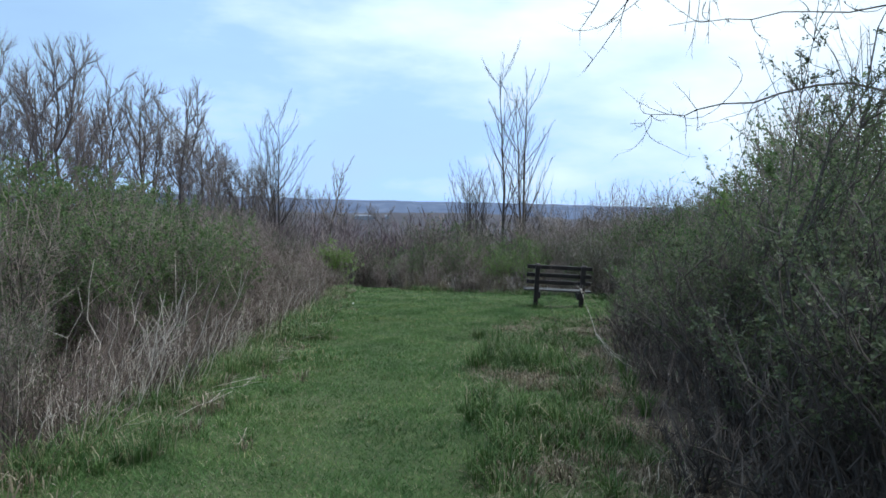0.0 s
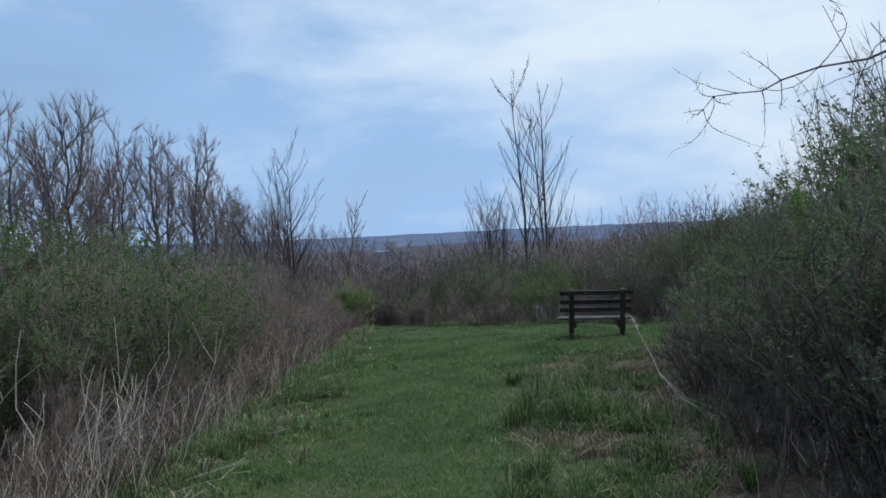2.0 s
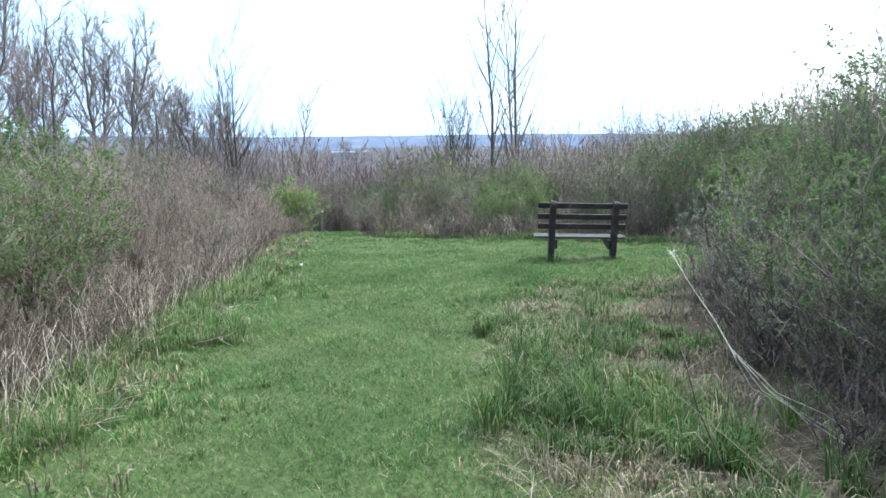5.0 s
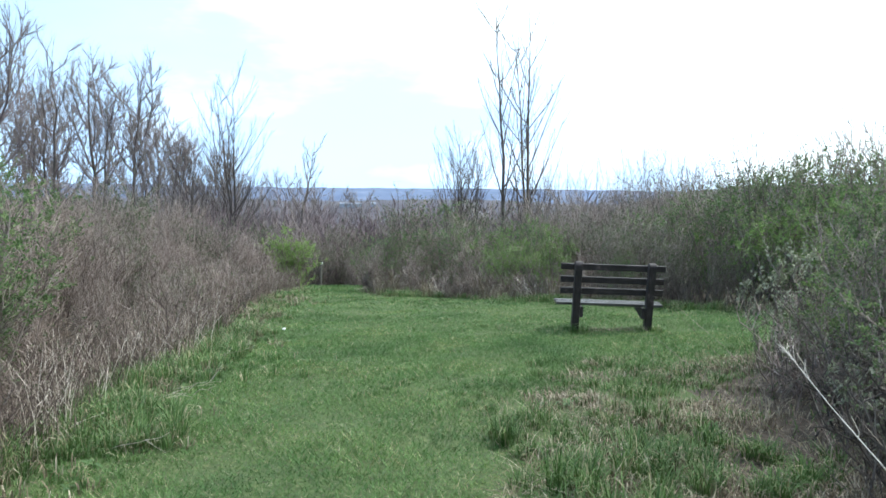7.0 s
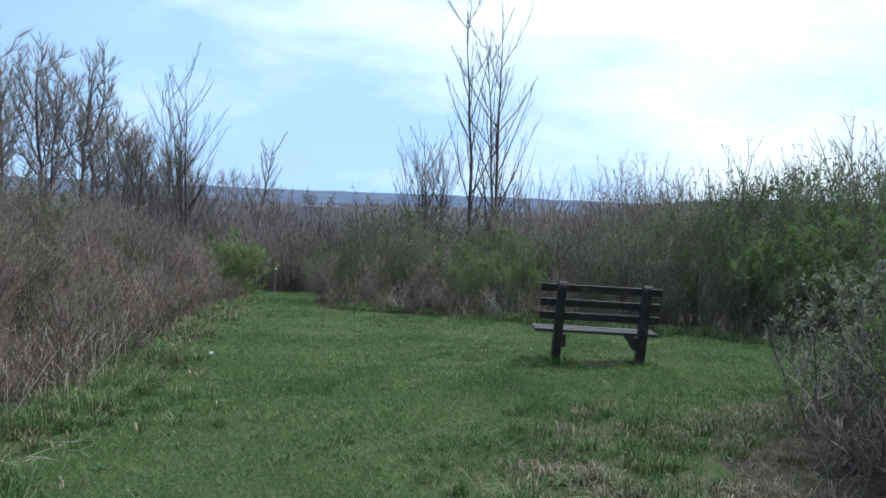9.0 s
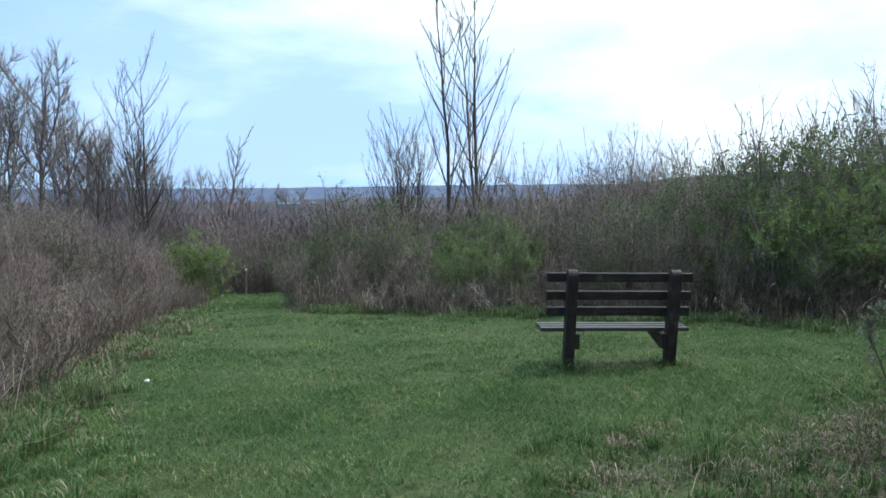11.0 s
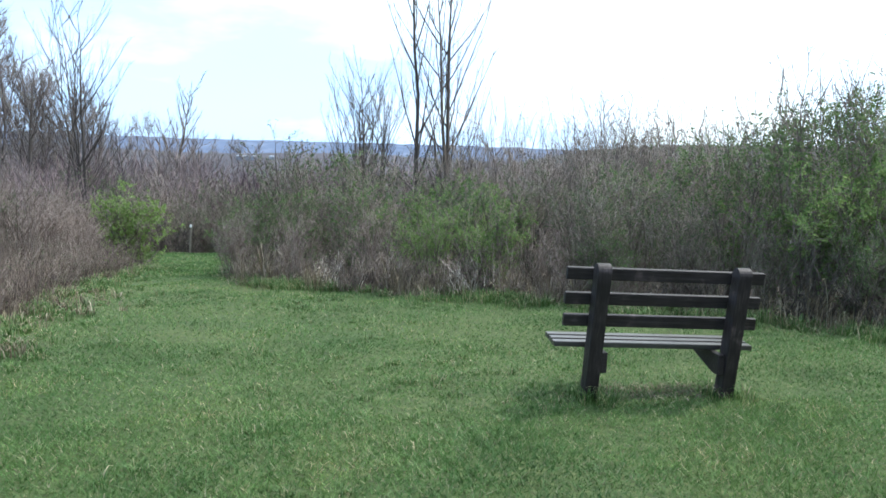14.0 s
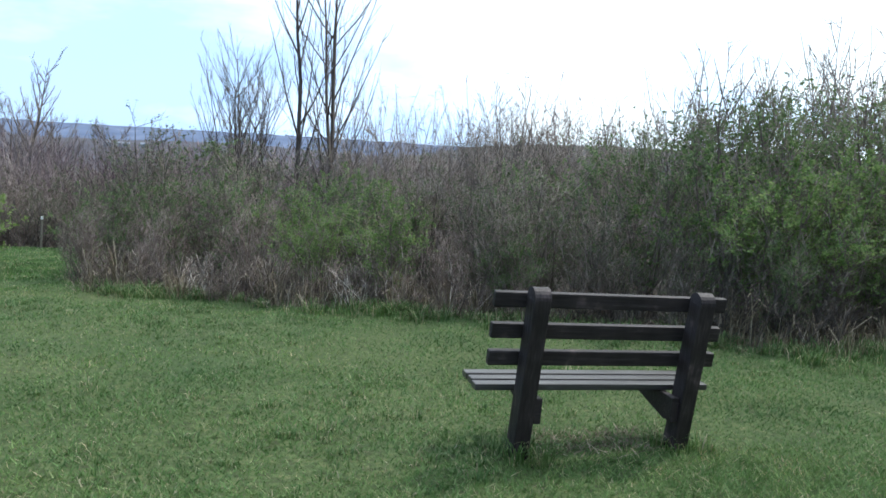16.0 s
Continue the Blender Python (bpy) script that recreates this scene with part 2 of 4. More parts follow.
def left_edge(y):
    return np.interp(y, (-10, 0, 5, 8, 16, 22, 28, 32, 36, 42), (-2.8, -2.8, -2.85, -2.55, -2.65, -3.1, -3.4, -3.6, -4.4, -6.5)) + 0.2 * np.sin(y * 1.9) * np.sin(y * 0.73 + 1) + 0.09 * np.sin(y * 5.3) * np.sin(y * 2.1)


def mown_edge(y):
    """Where the mown way ends and the rank grass on its other side begins."""
    y = np.asarray(y, float)
    return np.interp(y, (-10, 5.8, 7.8, 12.3, 13.5, 15.2, 16.0, 16.6), (0.2, 0.23, 0.3, 0.55, 0.68, 1.45, 2.8, 9.0))


def right_edge(y):
    """The front of the bushes beside the way."""
    return np.interp(y, (-10, 2, 5.3, 7, 10, 12, 14, 15.2, 16.2, 16.3), (1.5, 1.5, 1.6, 1.85, 2.4, 2.7, 3.2, 4.1, 6.5, 14))


def back_edge(x):
    """The front of the thicket behind the bench."""
    return np.interp(x, (-6.5, -2.6, -2.2, -1.35, -0.9, 0.7, 2.5, 3.2, 5.2, 6.3, 8, 14), (44, 42, 36, 28, 25.6, 24, 22.8, 22.3, 20.9, 20.1, 20.0, 19.5)) + 0.15 * np.sin(x * 2.7) + 0.08 * np.sin(x * 6.1)


def in_meadow(x, y):
    return (x > left_edge(y)) & (x < right_edge(y)) & (y < back_edge(x))


# ---- mesh helpers ----
def mesh_of(name, verts, faces, material):
    """A mesh from arrays of triangles or quads."""
    verts, faces = np.asarray(verts, np.float32), np.asarray(faces, np.int32)
    me = bpy.data.meshes.new(name)
    n, k = faces.shape
    me.vertices.add(len(verts))
    me.vertices.foreach_set("co", verts.ravel())
    me.loops.add(n * k)
    me.loops.foreach_set("vertex_index", faces.ravel())
    me.polygons.add(n)
    me.polygons.foreach_set("loop_start", np.arange(0, n * k, k, dtype=np.int32))
    me.update(calc_edges=True)
    me.materials.append(material)
    return me


def part(name, me, parent, label=""):
    ob = new(name, me)
    ob.parent = parent
    return tagged(ob, label)


def bm_mesh(name, bm, material, smooth=False):
    me = bpy.data.meshes.new(name)
    bmesh.ops.recalc_face_normals(bm, faces=bm.faces)
    bm.to_mesh(me)
    bm.free()
    me.materials.append(material)
    if smooth:
        for p in me.polygons:
            p.use_smooth = True
    return me


class Wood:
    """Collects tapered three-sided shoots and leaves."""

    def __init__(self):
        self.v, self.f, self.n = [], [], 0
        self.lv, self.ln = [], 0

    def shoot(self, points, r0, r1):
        pts = np.asarray(points, float)
        k = len(pts)
        d = pts[-1] - pts[0]
        d /= np.linalg.norm(d) + 1e-9
        a = np.cross(d, (0.31, 0.52, 0.79))
        a /= np.linalg.norm(a) + 1e-9
        c = np.cross(d, a)
        ring = np.array([a, -0.5 * a + 0.87 * c, -0.5 * a - 0.87 * c])
        rad = np.linspace(r0, r1, k)
        self.v.append((pts[:, None, :] + ring[None] * rad[:, None, None]).reshape(-1, 3))
        for i in range(k - 1):
            o = self.n + 3 * i
            for j in range(3):
                q, w = o + j, o + (j + 1) % 3
                self.f += [(q, w, w + 3), (q, w + 3, q + 3)]
        self.n += 3 * k

    def spike(self, p, q, r):
        """A fine twig: a slim three-sided point."""
        p, q = np.asarray(p, float), np.asarray(q, float)
        d = (q - p) / (np.linalg.norm(q - p) + 1e-9)
        a = np.cross(d, (0.31, 0.52, 0.79))
        a *= r / (np.linalg.norm(a) + 1e-9)
        c = np.cross(d, a)
        self.v.append(np.array([p + a, p - 0.5 * a + 0.87 * c, p - 0.5 * a - 0.87 * c, q]))
        o = self.n
        self.f += [(o, o + 1, o + 3), (o + 1, o + 2, o + 3), (o + 2, o, o + 3)]
        self.n += 4

    def leaves(self, centres, length, width, rng, droop=0.0):
        c = np.asarray(centres, float)
        n = len(c)
        d = rng.normal(size=(n, 3)) * (1, 1, 0.8) + (0, 0, 0.3 - droop)
        d /= np.linalg.norm(d, axis=1)[:, None]
        s = np.cross(d, rng.normal(size=(n, 3)))
        s /= np.linalg.norm(s, axis=1)[:, None] + 1e-9
        up = np.cross(d, s)
        L = length * rng.uniform(0.6, 1.3, (n, 1))
        W = width * rng.uniform(0.6, 1.3, (n, 1))
        self.lv.append(np.stack([c, c + d * L * 0.5 + s * W * 0.5 + up * W * 0.25, c + d * L, c + d * L * 0.5 - s * W * 0.5 + up * W * 0.25], 1).reshape(-1, 3))
        self.ln += n

    def wood_mesh(self, name, material):
        return mesh_of(name, np.concatenate(self.v), self.f, material)

    def leaf_mesh(self, name, material):
        i = np.arange(self.ln) * 4
        return mesh_of(name, np.concatenate(self.lv), np.concatenate([np.stack([i, i + 1, i + 2], 1), np.stack([i, i + 2, i + 3], 1)]), material)


def unit(v):
    return v / (np.linalg.norm(v) + 1e-9)


# ---- ground, one sheet to the horizon ----
def axis(lo, hi, step, grow, far_lo, far_hi):
    mid = list(np.arange(lo, hi + 1e-6, step))
    s, v = step, hi
    while v < far_hi:
        s *= grow
        v += s
        mid.append(v)
    s, v = step, lo
    while v > far_lo:
        s *= grow
        v -= s
        mid.insert(0, v)
    return np.array(mid)


gx, gy = axis(-6, 9, 0.25, 1.22, -3500, 3500), axis(-2, 30, 0.25, 1.16, -600, 4000)
GX, GYY = np.meshgrid(gx, gy)
ground_verts = np.stack([GX, GYY, ground_z(GX, GYY)], -1).reshape(-1, 3)
w = len(gx)
quads = [(j * w + i, j * w + i + 1, (j + 1) * w + i + 1, (j + 1) * w + i) for j in range(len(gy) - 1) for i in range(w - 1)]
me = mesh_of("ground", ground_verts, quads, MAT_GROUND)
me.materials.append(MAT_SCRUBFLOOR)
mid = np.array([ground_verts[list(q)].mean(0) for q in quads])
me.polygons.foreach_set("material_index", (~in_meadow(mid[:, 0] + np.where(mid[:, 0] > 0.8, 0.75, 0) * np.interp(mid[:, 1], (6, 8, 13, 15), (0, 1, 1, 0)), mid[:, 1])).astype(np.int32))
for p in me.polygons:
    p.use_smooth = True
tagged(new("ground", me), "grassy hilltop ground falling away to a valley", "ground", kind="structure")


# ---- far ridges ----
def ridge(name, label, radius, depth, crest, material, lo, hi, base, tops=0.0):
    """A long wooded rise, its crest height given by the bearing in degrees from straight ahead."""
    bear = np.linspace(lo, hi, 700 if tops else 260)
    rows = []
    for k, (dr, fz) in enumerate(((-depth, 0.0), (-depth * 0.6, 0.45), (-depth * 0.25, 0.85), (0, 1.0), (depth * 0.5, 0.7), (depth, 0.0))):
        z = [base + (crest(a) - base) * fz + (radius * 0.0012 * noise.fractal(Vector((a * 1.7, k * 3.1, 0.0)), 0.8, 2.0, 5) + tops * noise.noise(Vector((a * 9.0, k * 5.0, 2.0))) + 0.6 * tops * noise.noise(Vector((a * 23.0, k * 5.0, 7.0))) if 0 < fz else 0) for a in bear]
        r = radius + dr
        rows.append(np.stack([r * np.sin(np.radians(bear)), r * np.cos(np.radians(bear)), z], 1))
    n = len(bear)
    f = [(j * n + i, j * n + i + 1, (j + 1) * n + i + 1, (j + 1) * n + i) for j in range(len(rows) - 1) for i in range(n - 1)]
    me = mesh_of(name, np.concatenate(rows), f, material)
    for p in me.polygons:
        p.use_smooth = True
    tagged(new(name, me), label, "hills", kind="structure")


ridge("backdrop_far_ridge", "wooded ridge on the horizon, coloured blue for haze", 3300, 600, lambda a: 11 + 2.0 * math.sin(a * 0.21) - 0.08 * a, MAT_FARHILL, -75, 75, -80)
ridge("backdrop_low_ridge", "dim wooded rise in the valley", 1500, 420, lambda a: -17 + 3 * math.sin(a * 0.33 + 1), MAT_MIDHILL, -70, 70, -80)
ridge("backdrop_near_hill", "low hill of bare woods beside the valley", 420, 160,
      lambda a: float(np.interp(a, (8, 14, 19, 23, 28, 40, 70), (-40, -4, 3, 5.6, 6.4, 7, 7))), MAT_NEARHILL, 8, 70, -42, 1.6)


# ---- grass ----
def scatter(n, x0, x1, y0, y1, keep):
    x, y = RNG.uniform(x0, x1, n), RNG.uniform(y0, y1, n)
    k = keep(x, y)
    return x[k], y[k]


def blades(name, x, y, height, width, lean, material, label, segments=1):
    n = len(x)
    h = height * RNG.uniform(0.55, 1.35, n)
    z = ground_z(x, y) - 0.004
    a, t = RNG.uniform(0, 2 * np.pi, n), RNG.uniform(0, 2 * np.pi, n)
    l = h * lean * RNG.uniform(0.2, 1.5, n)
    wx, wy = width * 0.5 * np.cos(a), width * 0.5 * np.sin(a)
    lx, ly = l * np.cos(t), l * np.sin(t)
    base = np.stack([x, y, z], 1)
    side = np.stack([wx, wy, 0 * wx], 1)
    tip = base + np.stack([lx, ly, h], 1)
    i = np.arange(n)
    if segments == 1:
        v = np.stack([base - side, base + side, tip], 1).reshape(-1, 3)
        f = np.stack([3 * i, 3 * i + 1, 3 * i + 2], 1)
    else:
        m = base + np.stack([lx * 0.35, ly * 0.35, h * 0.6], 1)
        v = np.stack([base - side, base + side, m + side * 0.8, m - side * 0.8, tip], 1).reshape(-1, 3)
        f = np.concatenate([np.stack([5 * i, 5 * i + 1, 5 * i + 2], 1), np.stack([5 * i, 5 * i + 2, 5 * i + 3], 1), np.stack([5 * i + 3, 5 * i + 2, 5 * i + 4], 1)])
    return tagged(new(name, mesh_of(name, v, f, material)), label, "grass", kind="stuff")


def patchy(x, y, s, seed):
    return 0.5 + 0.25 * (np.sin(x * s + seed + 1.3 * np.sin(y * s * 0.7)) + np.sin(y * s * 1.1 - seed + 1.7 * np.sin(x * s * 0.6 + seed)))


def mown(x, y):
    return in_meadow(x, y) & ((x < mown_edge(y) + 0.25 * patchy(x, y, 3.0, 1) + np.interp(y, (13.3, 14.8), (0, 4))))


def rank(x, y):
    return (x > mown_edge(y) - 0.1 + 0.3 * patchy(x, y, 3.0, 1)) & (x < right_edge(y) + 0.1) & (y < 16.6)


def fringe(x, y):
    d = np.minimum(np.abs(x - left_edge(y)), np.abs(y - back_edge(x)))
    inside = (x > left_edge(y) - 0.5) & (y < back_edge(x) + 0.5) & (x < right_edge(y))
    return inside & (d < 0.15 + 0.75 * patchy(x, y, 2.1, 4))


x, y = scatter(330000, -3.2, 4.5, 2.0, 17.5, mown)
blades("mown_grass", x, y, 0.034 * (0.6 + 0.9 * patchy(x, y, 4.0, 2)), 0.0075, 1.2, MAT_MOWN, "short green mown meadow grass")
x, y = scatter(45000, -3.2, 2.5, -9.0, 2.0, mown)
blades("mown_grass_behind", x, y, 0.04, 0.014, 1.2, MAT_MOWN, "short mown grass of the way behind")
x, y = scatter(90000, -3.2, 7.0, 14.6, 20.0, mown)
blades("bench_grass", x, y, 0.023 * (0.6 + 0.9 * patchy(x, y, 3.1, 6)), 0.0075, 1.3, MAT_MOWN, "short dense meadow grass before the bench")
x, y = scatter(150000, -3.6, 9.0, 16.0, 27.0, mown)
blades("mown_grass_beyond", x, y, 0.028 * (0.6 + 0.9 * patchy(x, y, 4.0, 2)), 0.011, 1.2, MAT_MOWN, "short green mown meadow grass round the bench")
x, y = scatter(60000, -7, 0.0, 27.0, 44.0, mown)
blades("mown_grass_far", x, y, 0.05, 0.022, 1.0, MAT_MOWN, "mown grass way leading downhill")


def tussocks(name, x, y, count, height, material, label, radius=0.07, half=0.0042):
    """Tufts whose blades spread from their middles and bend over."""
    n = len(x) * count
    h0 = np.repeat(height * RNG.uniform(0.55, 1.3, len(x)), count)
    a, r = RNG.uniform(0, 2 * np.pi, n), radius * np.sqrt(RNG.uniform(0, 1, n)) * np.repeat(RNG.uniform(0.6, 1.8, len(x)), count)
    bx, by = np.repeat(x, count) + r * np.cos(a), np.repeat(y, count) + r * np.sin(a)
    h = h0 * RNG.uniform(0.45, 1.2, n)
    l = h * RNG.uniform(0.15, 1.35, n)
    t = a + RNG.normal(0, 0.9, n)
    base = np.stack([bx, by, ground_z(bx, by) - 0.004], 1)
    side = np.stack([-np.sin(t), np.cos(t), 0 * t], 1) * (half * RNG.uniform(0.6, 1.3, n))[:, None]
    side[:, 2] = RNG.normal(0, 0.001, n)
    ct, sn = np.cos(t), np.sin(t)
    m1 = base + np.stack([l * 0.16 * ct, l * 0.16 * sn, h * 0.55], 1)
    m2 = base + np.stack([l * 0.5 * ct, l * 0.5 * sn, h * 0.9], 1)
    tip = base + np.stack([l * ct, l * sn, h * (1.05 - 0.3 * l / h)], 1)
    i = 7 * np.arange(n)
    v = np.stack([base - side, base + side, m1 + side, m1 - side, m2 + side * 0.75, m2 - side * 0.75, tip], 1).reshape(-1, 3)
    f = np.concatenate([np.stack([i + p, i + q, i + r], 1) for p, q, r in ((0, 1, 2), (0, 2, 3), (3, 2, 4), (3, 4, 5), (5, 4, 6))])
    return tagged(new(name, mesh_of(name, v, f, material)), label, "grass", kind="stuff")


def open_rank(x, y):
    """Long grass thins out towards the bushes."""
    return rank(x, y) & (x < right_edge(y) - RNG.uniform(-0.1, 1.15, len(x)))


x, y = scatter(4200, 0.0, 6.0, 2.5, 16.8, lambda x, y: open_rank(x, y) & (patchy(x, y, 1.9, 5) > RNG.uniform(0.2, 0.8, len(x))) & (RNG.uniform(0, 1, len(x)) < np.interp(y, (11.5, 14.5), (1, 0.3))))
tussocks("rank_grass", x, y, 64, RNG.uniform(0.12, 0.27, len(x)) * np.interp(y, (10.5, 12.5, 14.5, 16), (1, 0.62, 0.42, 0.3)), MAT_RANK, "long rank green grass in tussocks", 0.065, 0.003)
x, y = scatter(5200, -3.2, 7.0, 2.0, 24.0, lambda x, y: mown(x, y) & (patchy(x, y, 1.3, 7) > RNG.uniform(0.3, 1.1, len(x))))
tussocks("meadow_tufts", x, y, 26, 0.048, MAT_TALL, "small tufts and clover in the mown grass", 0.06, 0.003)
x, y = scatter(34000, 0.0, 7.0, 1.5, 16.8, open_rank)
blades("rank_undergrowth", x, y, 0.07, 0.008, 0.9, MAT_TALL, "low green growth under rank grass", 2)
x, y = scatter(5200, -4.0, 9.0, 2.0, 32.0, fringe)
tussocks("fringe_grass", x, y, 34, 0.12, MAT_TALL, "longer grass tufts along the edge of the brush")
x, y = scatter(60000, -2.8, 1.0, 2.5, 17.0, lambda x, y: mown(x, y) & (patchy(x, y, 2.3, 11) > RNG.uniform(0.35, 1.0, len(x))))
blades("dry_clippings", x, y, 0.014, 0.006, 3.0, MAT_STRAW, "scattered dry clippings on the mown way", 1)
x, y = scatter(2900, 0.2, 5.0, 2.5, 15.5, lambda x, y: rank(x, y) & (x > mown_edge(y) + 0.35) & (patchy(x, y, 3.4, 3) > RNG.uniform(0.25, 0.9, len(x))))
tussocks("straw_clumps", x, y, 42, 0.11 * np.interp(y, (12, 14), (1, 0.6)), MAT_STRAW, "bent clumps of last year's dry grass", 0.09, 0.0028)
x, y = scatter(1700, -3.6, -1.6, 5.0, 18.0, lambda x, y: (x > left_edge(y) - 0.15) & (x < left_edge(y) + 0.15 + 0.9 * patchy(x, y, 1.6, 8)))
tussocks("edge_grass", x, y, 30, RNG.uniform(0.1, 0.26, len(x)), MAT_TALL, "tall grey-green grass against the brush", 0.07, 0.003)
x, y = scatter(2600, -3.6, -1.0, 4.0, 27.0, lambda x, y: (x > left_edge(y)) & (x < left_edge(y) + RNG.uniform(0, 1, len(x)) ** 1.6 * (0.6 + 1.2 * patchy(x, y, 1.3, 2))))
tussocks("verge_grass", x, y, 24, 0.085, MAT_TALL, "uneven grass tufts spreading from the brush edge", 0.05)
x, y = scatter(1500, -3.6, -1.0, 4.0, 24.0, lambda x, y: (x > left_edge(y) - 0.1) & (x < left_edge(y) + 0.1 + RNG.uniform(0, 1, len(x)) ** 1.8 * (0.5 + 1.1 * patchy(x, y, 2.3, 9))))
tussocks("verge_straw", x, y, 16, 0.12, MAT_STRAW, "thin dry grass stems spreading from the brush edge", 0.08)
x, y = scatter(110000, 0.0, 7.0, 1.5, 16.8, lambda x, y: rank(x, y) & (x < right_edge(y) - RNG.uniform(-0.2, 1.0, len(x))) & (patchy(x, y, 2.9, 5) < RNG.uniform(0.1, 0.85, len(x))) & (y < RNG.uniform(12, 15, len(x))))
blades("rank_straw", x, y, 0.075, 0.0055, 3.0, MAT_STRAW, "matted dry straw among long grass", 2)
x, y = scatter(60000, 0.8, 5.0, 2.0, 15.0, lambda x, y: (x > mown_edge(y) + 0.5) & (x > right_edge(y) - RNG.uniform(0, 1.3, len(x))) & (x < right_edge(y) + 0.5) & (patchy(x, y, 4.1, 2) > RNG.uniform(0.1, 1.0, len(x))))
blades("bush_litter", x, y, 0.04, 0.005, 3.2, MAT_STRAW, "fallen straw and stems below the bushes", 2)
x, y = scatter(2600, 0.8, 5.0, 2.0, 15.0, lambda x, y: (x > mown_edge(y) + 0.5) & (x > right_edge(y) - 1.0) & (x < right_edge(y) + 0.3))
blades("bush_sprouts", x, y, 0.09, 0.009, 0.8, MAT_TALL, "scattered green sprouts below the bushes", 2)
x, y = scatter(60000, -4.6, 9.0, 1.0, 30.0, lambda x, y: fringe(x + 0.25, y - 0.25))
blades("fringe_straw", x, y, 0.12, 0.006, 1.8, MAT_STRAW, "dry straw along the edge of the brush", 2)


# ---- shrubs ----
def make_shrub(seed, height, spread, stems, boughs, twigs, leaves, leaf_len, wood_mat, leaf_mat, upright=0.6, sprigs=0, droop=0.0, bare_top=0.0, bare_low=0.0):
    """Stems fanning from one root, boughs, fine twigs and small leaves."""
    rng = np.random.default_rng(seed)
    st, tw = Wood(), Wood()
    spots = []
    for s in range(stems):
        a = rng.uniform(0, 2 * np.pi)
        out = spread * rng.uniform(0.1, 1.0) ** 0.7
        h = height * rng.uniform(0.6, 1.05) * (1 - 0.35 * (out / spread) ** 2)
        root = np.array([rng.normal(0, 0.12), rng.normal(0, 0.12), -0.03])
        top = np.array([math.cos(a) * out, math.sin(a) * out, h])
        mid = root * 0.5 + top * 0.5 + rng.normal(0, 0.06, 3) + (0, 0, 0.1 * h)
        q = root * 0.75 + mid * 0.25
        pts = np.array([root, q, mid, mid * 0.45 + top * 0.55 + rng.normal(0, 0.04, 3), top])
        st.shoot(pts, 0.014 * height / 2 + 0.004, 0.003)
        for k in range(boughs):
            u = rng.uniform(0.12, 1.0)
            i = min(int(u * 4), 3)
            p = pts[i] + (pts[i + 1] - pts[i]) * (u * 4 - i)
            d = unit(np.array([*rng.normal(0, 0.8, 2), rng.uniform(0.0, 1.0) * upright * 1.6]) + 0.4 * unit(top - root))
            L = height * rng.uniform(0.12, 0.3) * (1.15 - 0.5 * u)
            e = p + d * L + (0, 0, 0.1 * L)
            st.shoot([p, e], 0.005, 0.0022)
            for t in range(twigs):
                v = rng.uniform(0.15, 1.0)
                b0 = p + (e - p) * v
                dd = unit(d + rng.normal(0, 0.7, 3) + (0, 0, upright * 0.5))
                b1 = b0 + dd * height * rng.uniform(0.05, 0.13)
                tw.spike(b0, b1, 0.0032)
                spots.append((b0, b1))
    for s in range(sprigs):
        a, out = rng.uniform(0, 2 * np.pi), spread * rng.uniform(0, 0.8)
        p = np.array([math.cos(a) * out, math.sin(a) * out, height * rng.uniform(0.6, 0.85)])
        e = p + np.array([*rng.normal(0, 0.12, 2), rng.uniform(0.25, 0.5)]) * height * 0.6
        tw.shoot([p, (p + e) / 2 + rng.normal(0, 0.02, 3), e], 0.006, 0.003)
        for t in range(5):
            b0 = p + (e - p) * rng.uniform(0.2, 0.95)
            b1 = b0 + unit(rng.normal(0, 0.6, 3) + (0, 0, 0.7)) * rng.uniform(0.08, 0.22)
            tw.spike(b0, b1, 0.004)
            spots.append((b0, b1))
            spots.append((b0, b1))
    if leaves:
        sp = np.array(spots)
        # leaves open unevenly, in clusters
        share = rng.gamma(0.45, 1.0, len(sp)) + 0.08
        pick = rng.choice(len(sp), leaves, p=share / share.sum())
        if bare_low:
            pick = pick[sp[pick, 1, 2] > height * (bare_low + rng.uniform(-0.2, 0.2, leaves))]
        if bare_top:
            sel = sp[pick, 1, 2] < height * (bare_top + rng.uniform(-0.15, 0.15, len(pick)))
            pick = pick[sel]
        u = rng.uniform(0.2, 1.0, (len(pick), 1))
        tw.leaves(sp[pick, 0] * (1 - u) + sp[pick, 1] * u, leaf_len, leaf_len * 0.45, rng, droop)
    return (st.wood_mesh("branchwork", wood_mat), tw.wood_mesh("brushwood", wood_mat), tw.leaf_mesh("foliage", leaf_mat) if leaves else None)


def shrub_thing(name, meshes, label, group, x, y, scale=1.0, turn=0.0, sink=0.03, category="shrub", sz=1.0):
    ob = new(name)
    for n, me in zip(("branchwork", "brushwood", "foliage"), meshes):
        if me:
            tagged(part(n, me, ob), kind="stuff")
    ob.matrix_world = pose(x, y, gz(x, y) - sink, 0, 0, turn) @ Matrix.Diagonal((scale, scale, scale * sz, 1))
    return tagged(ob, label, category, group)


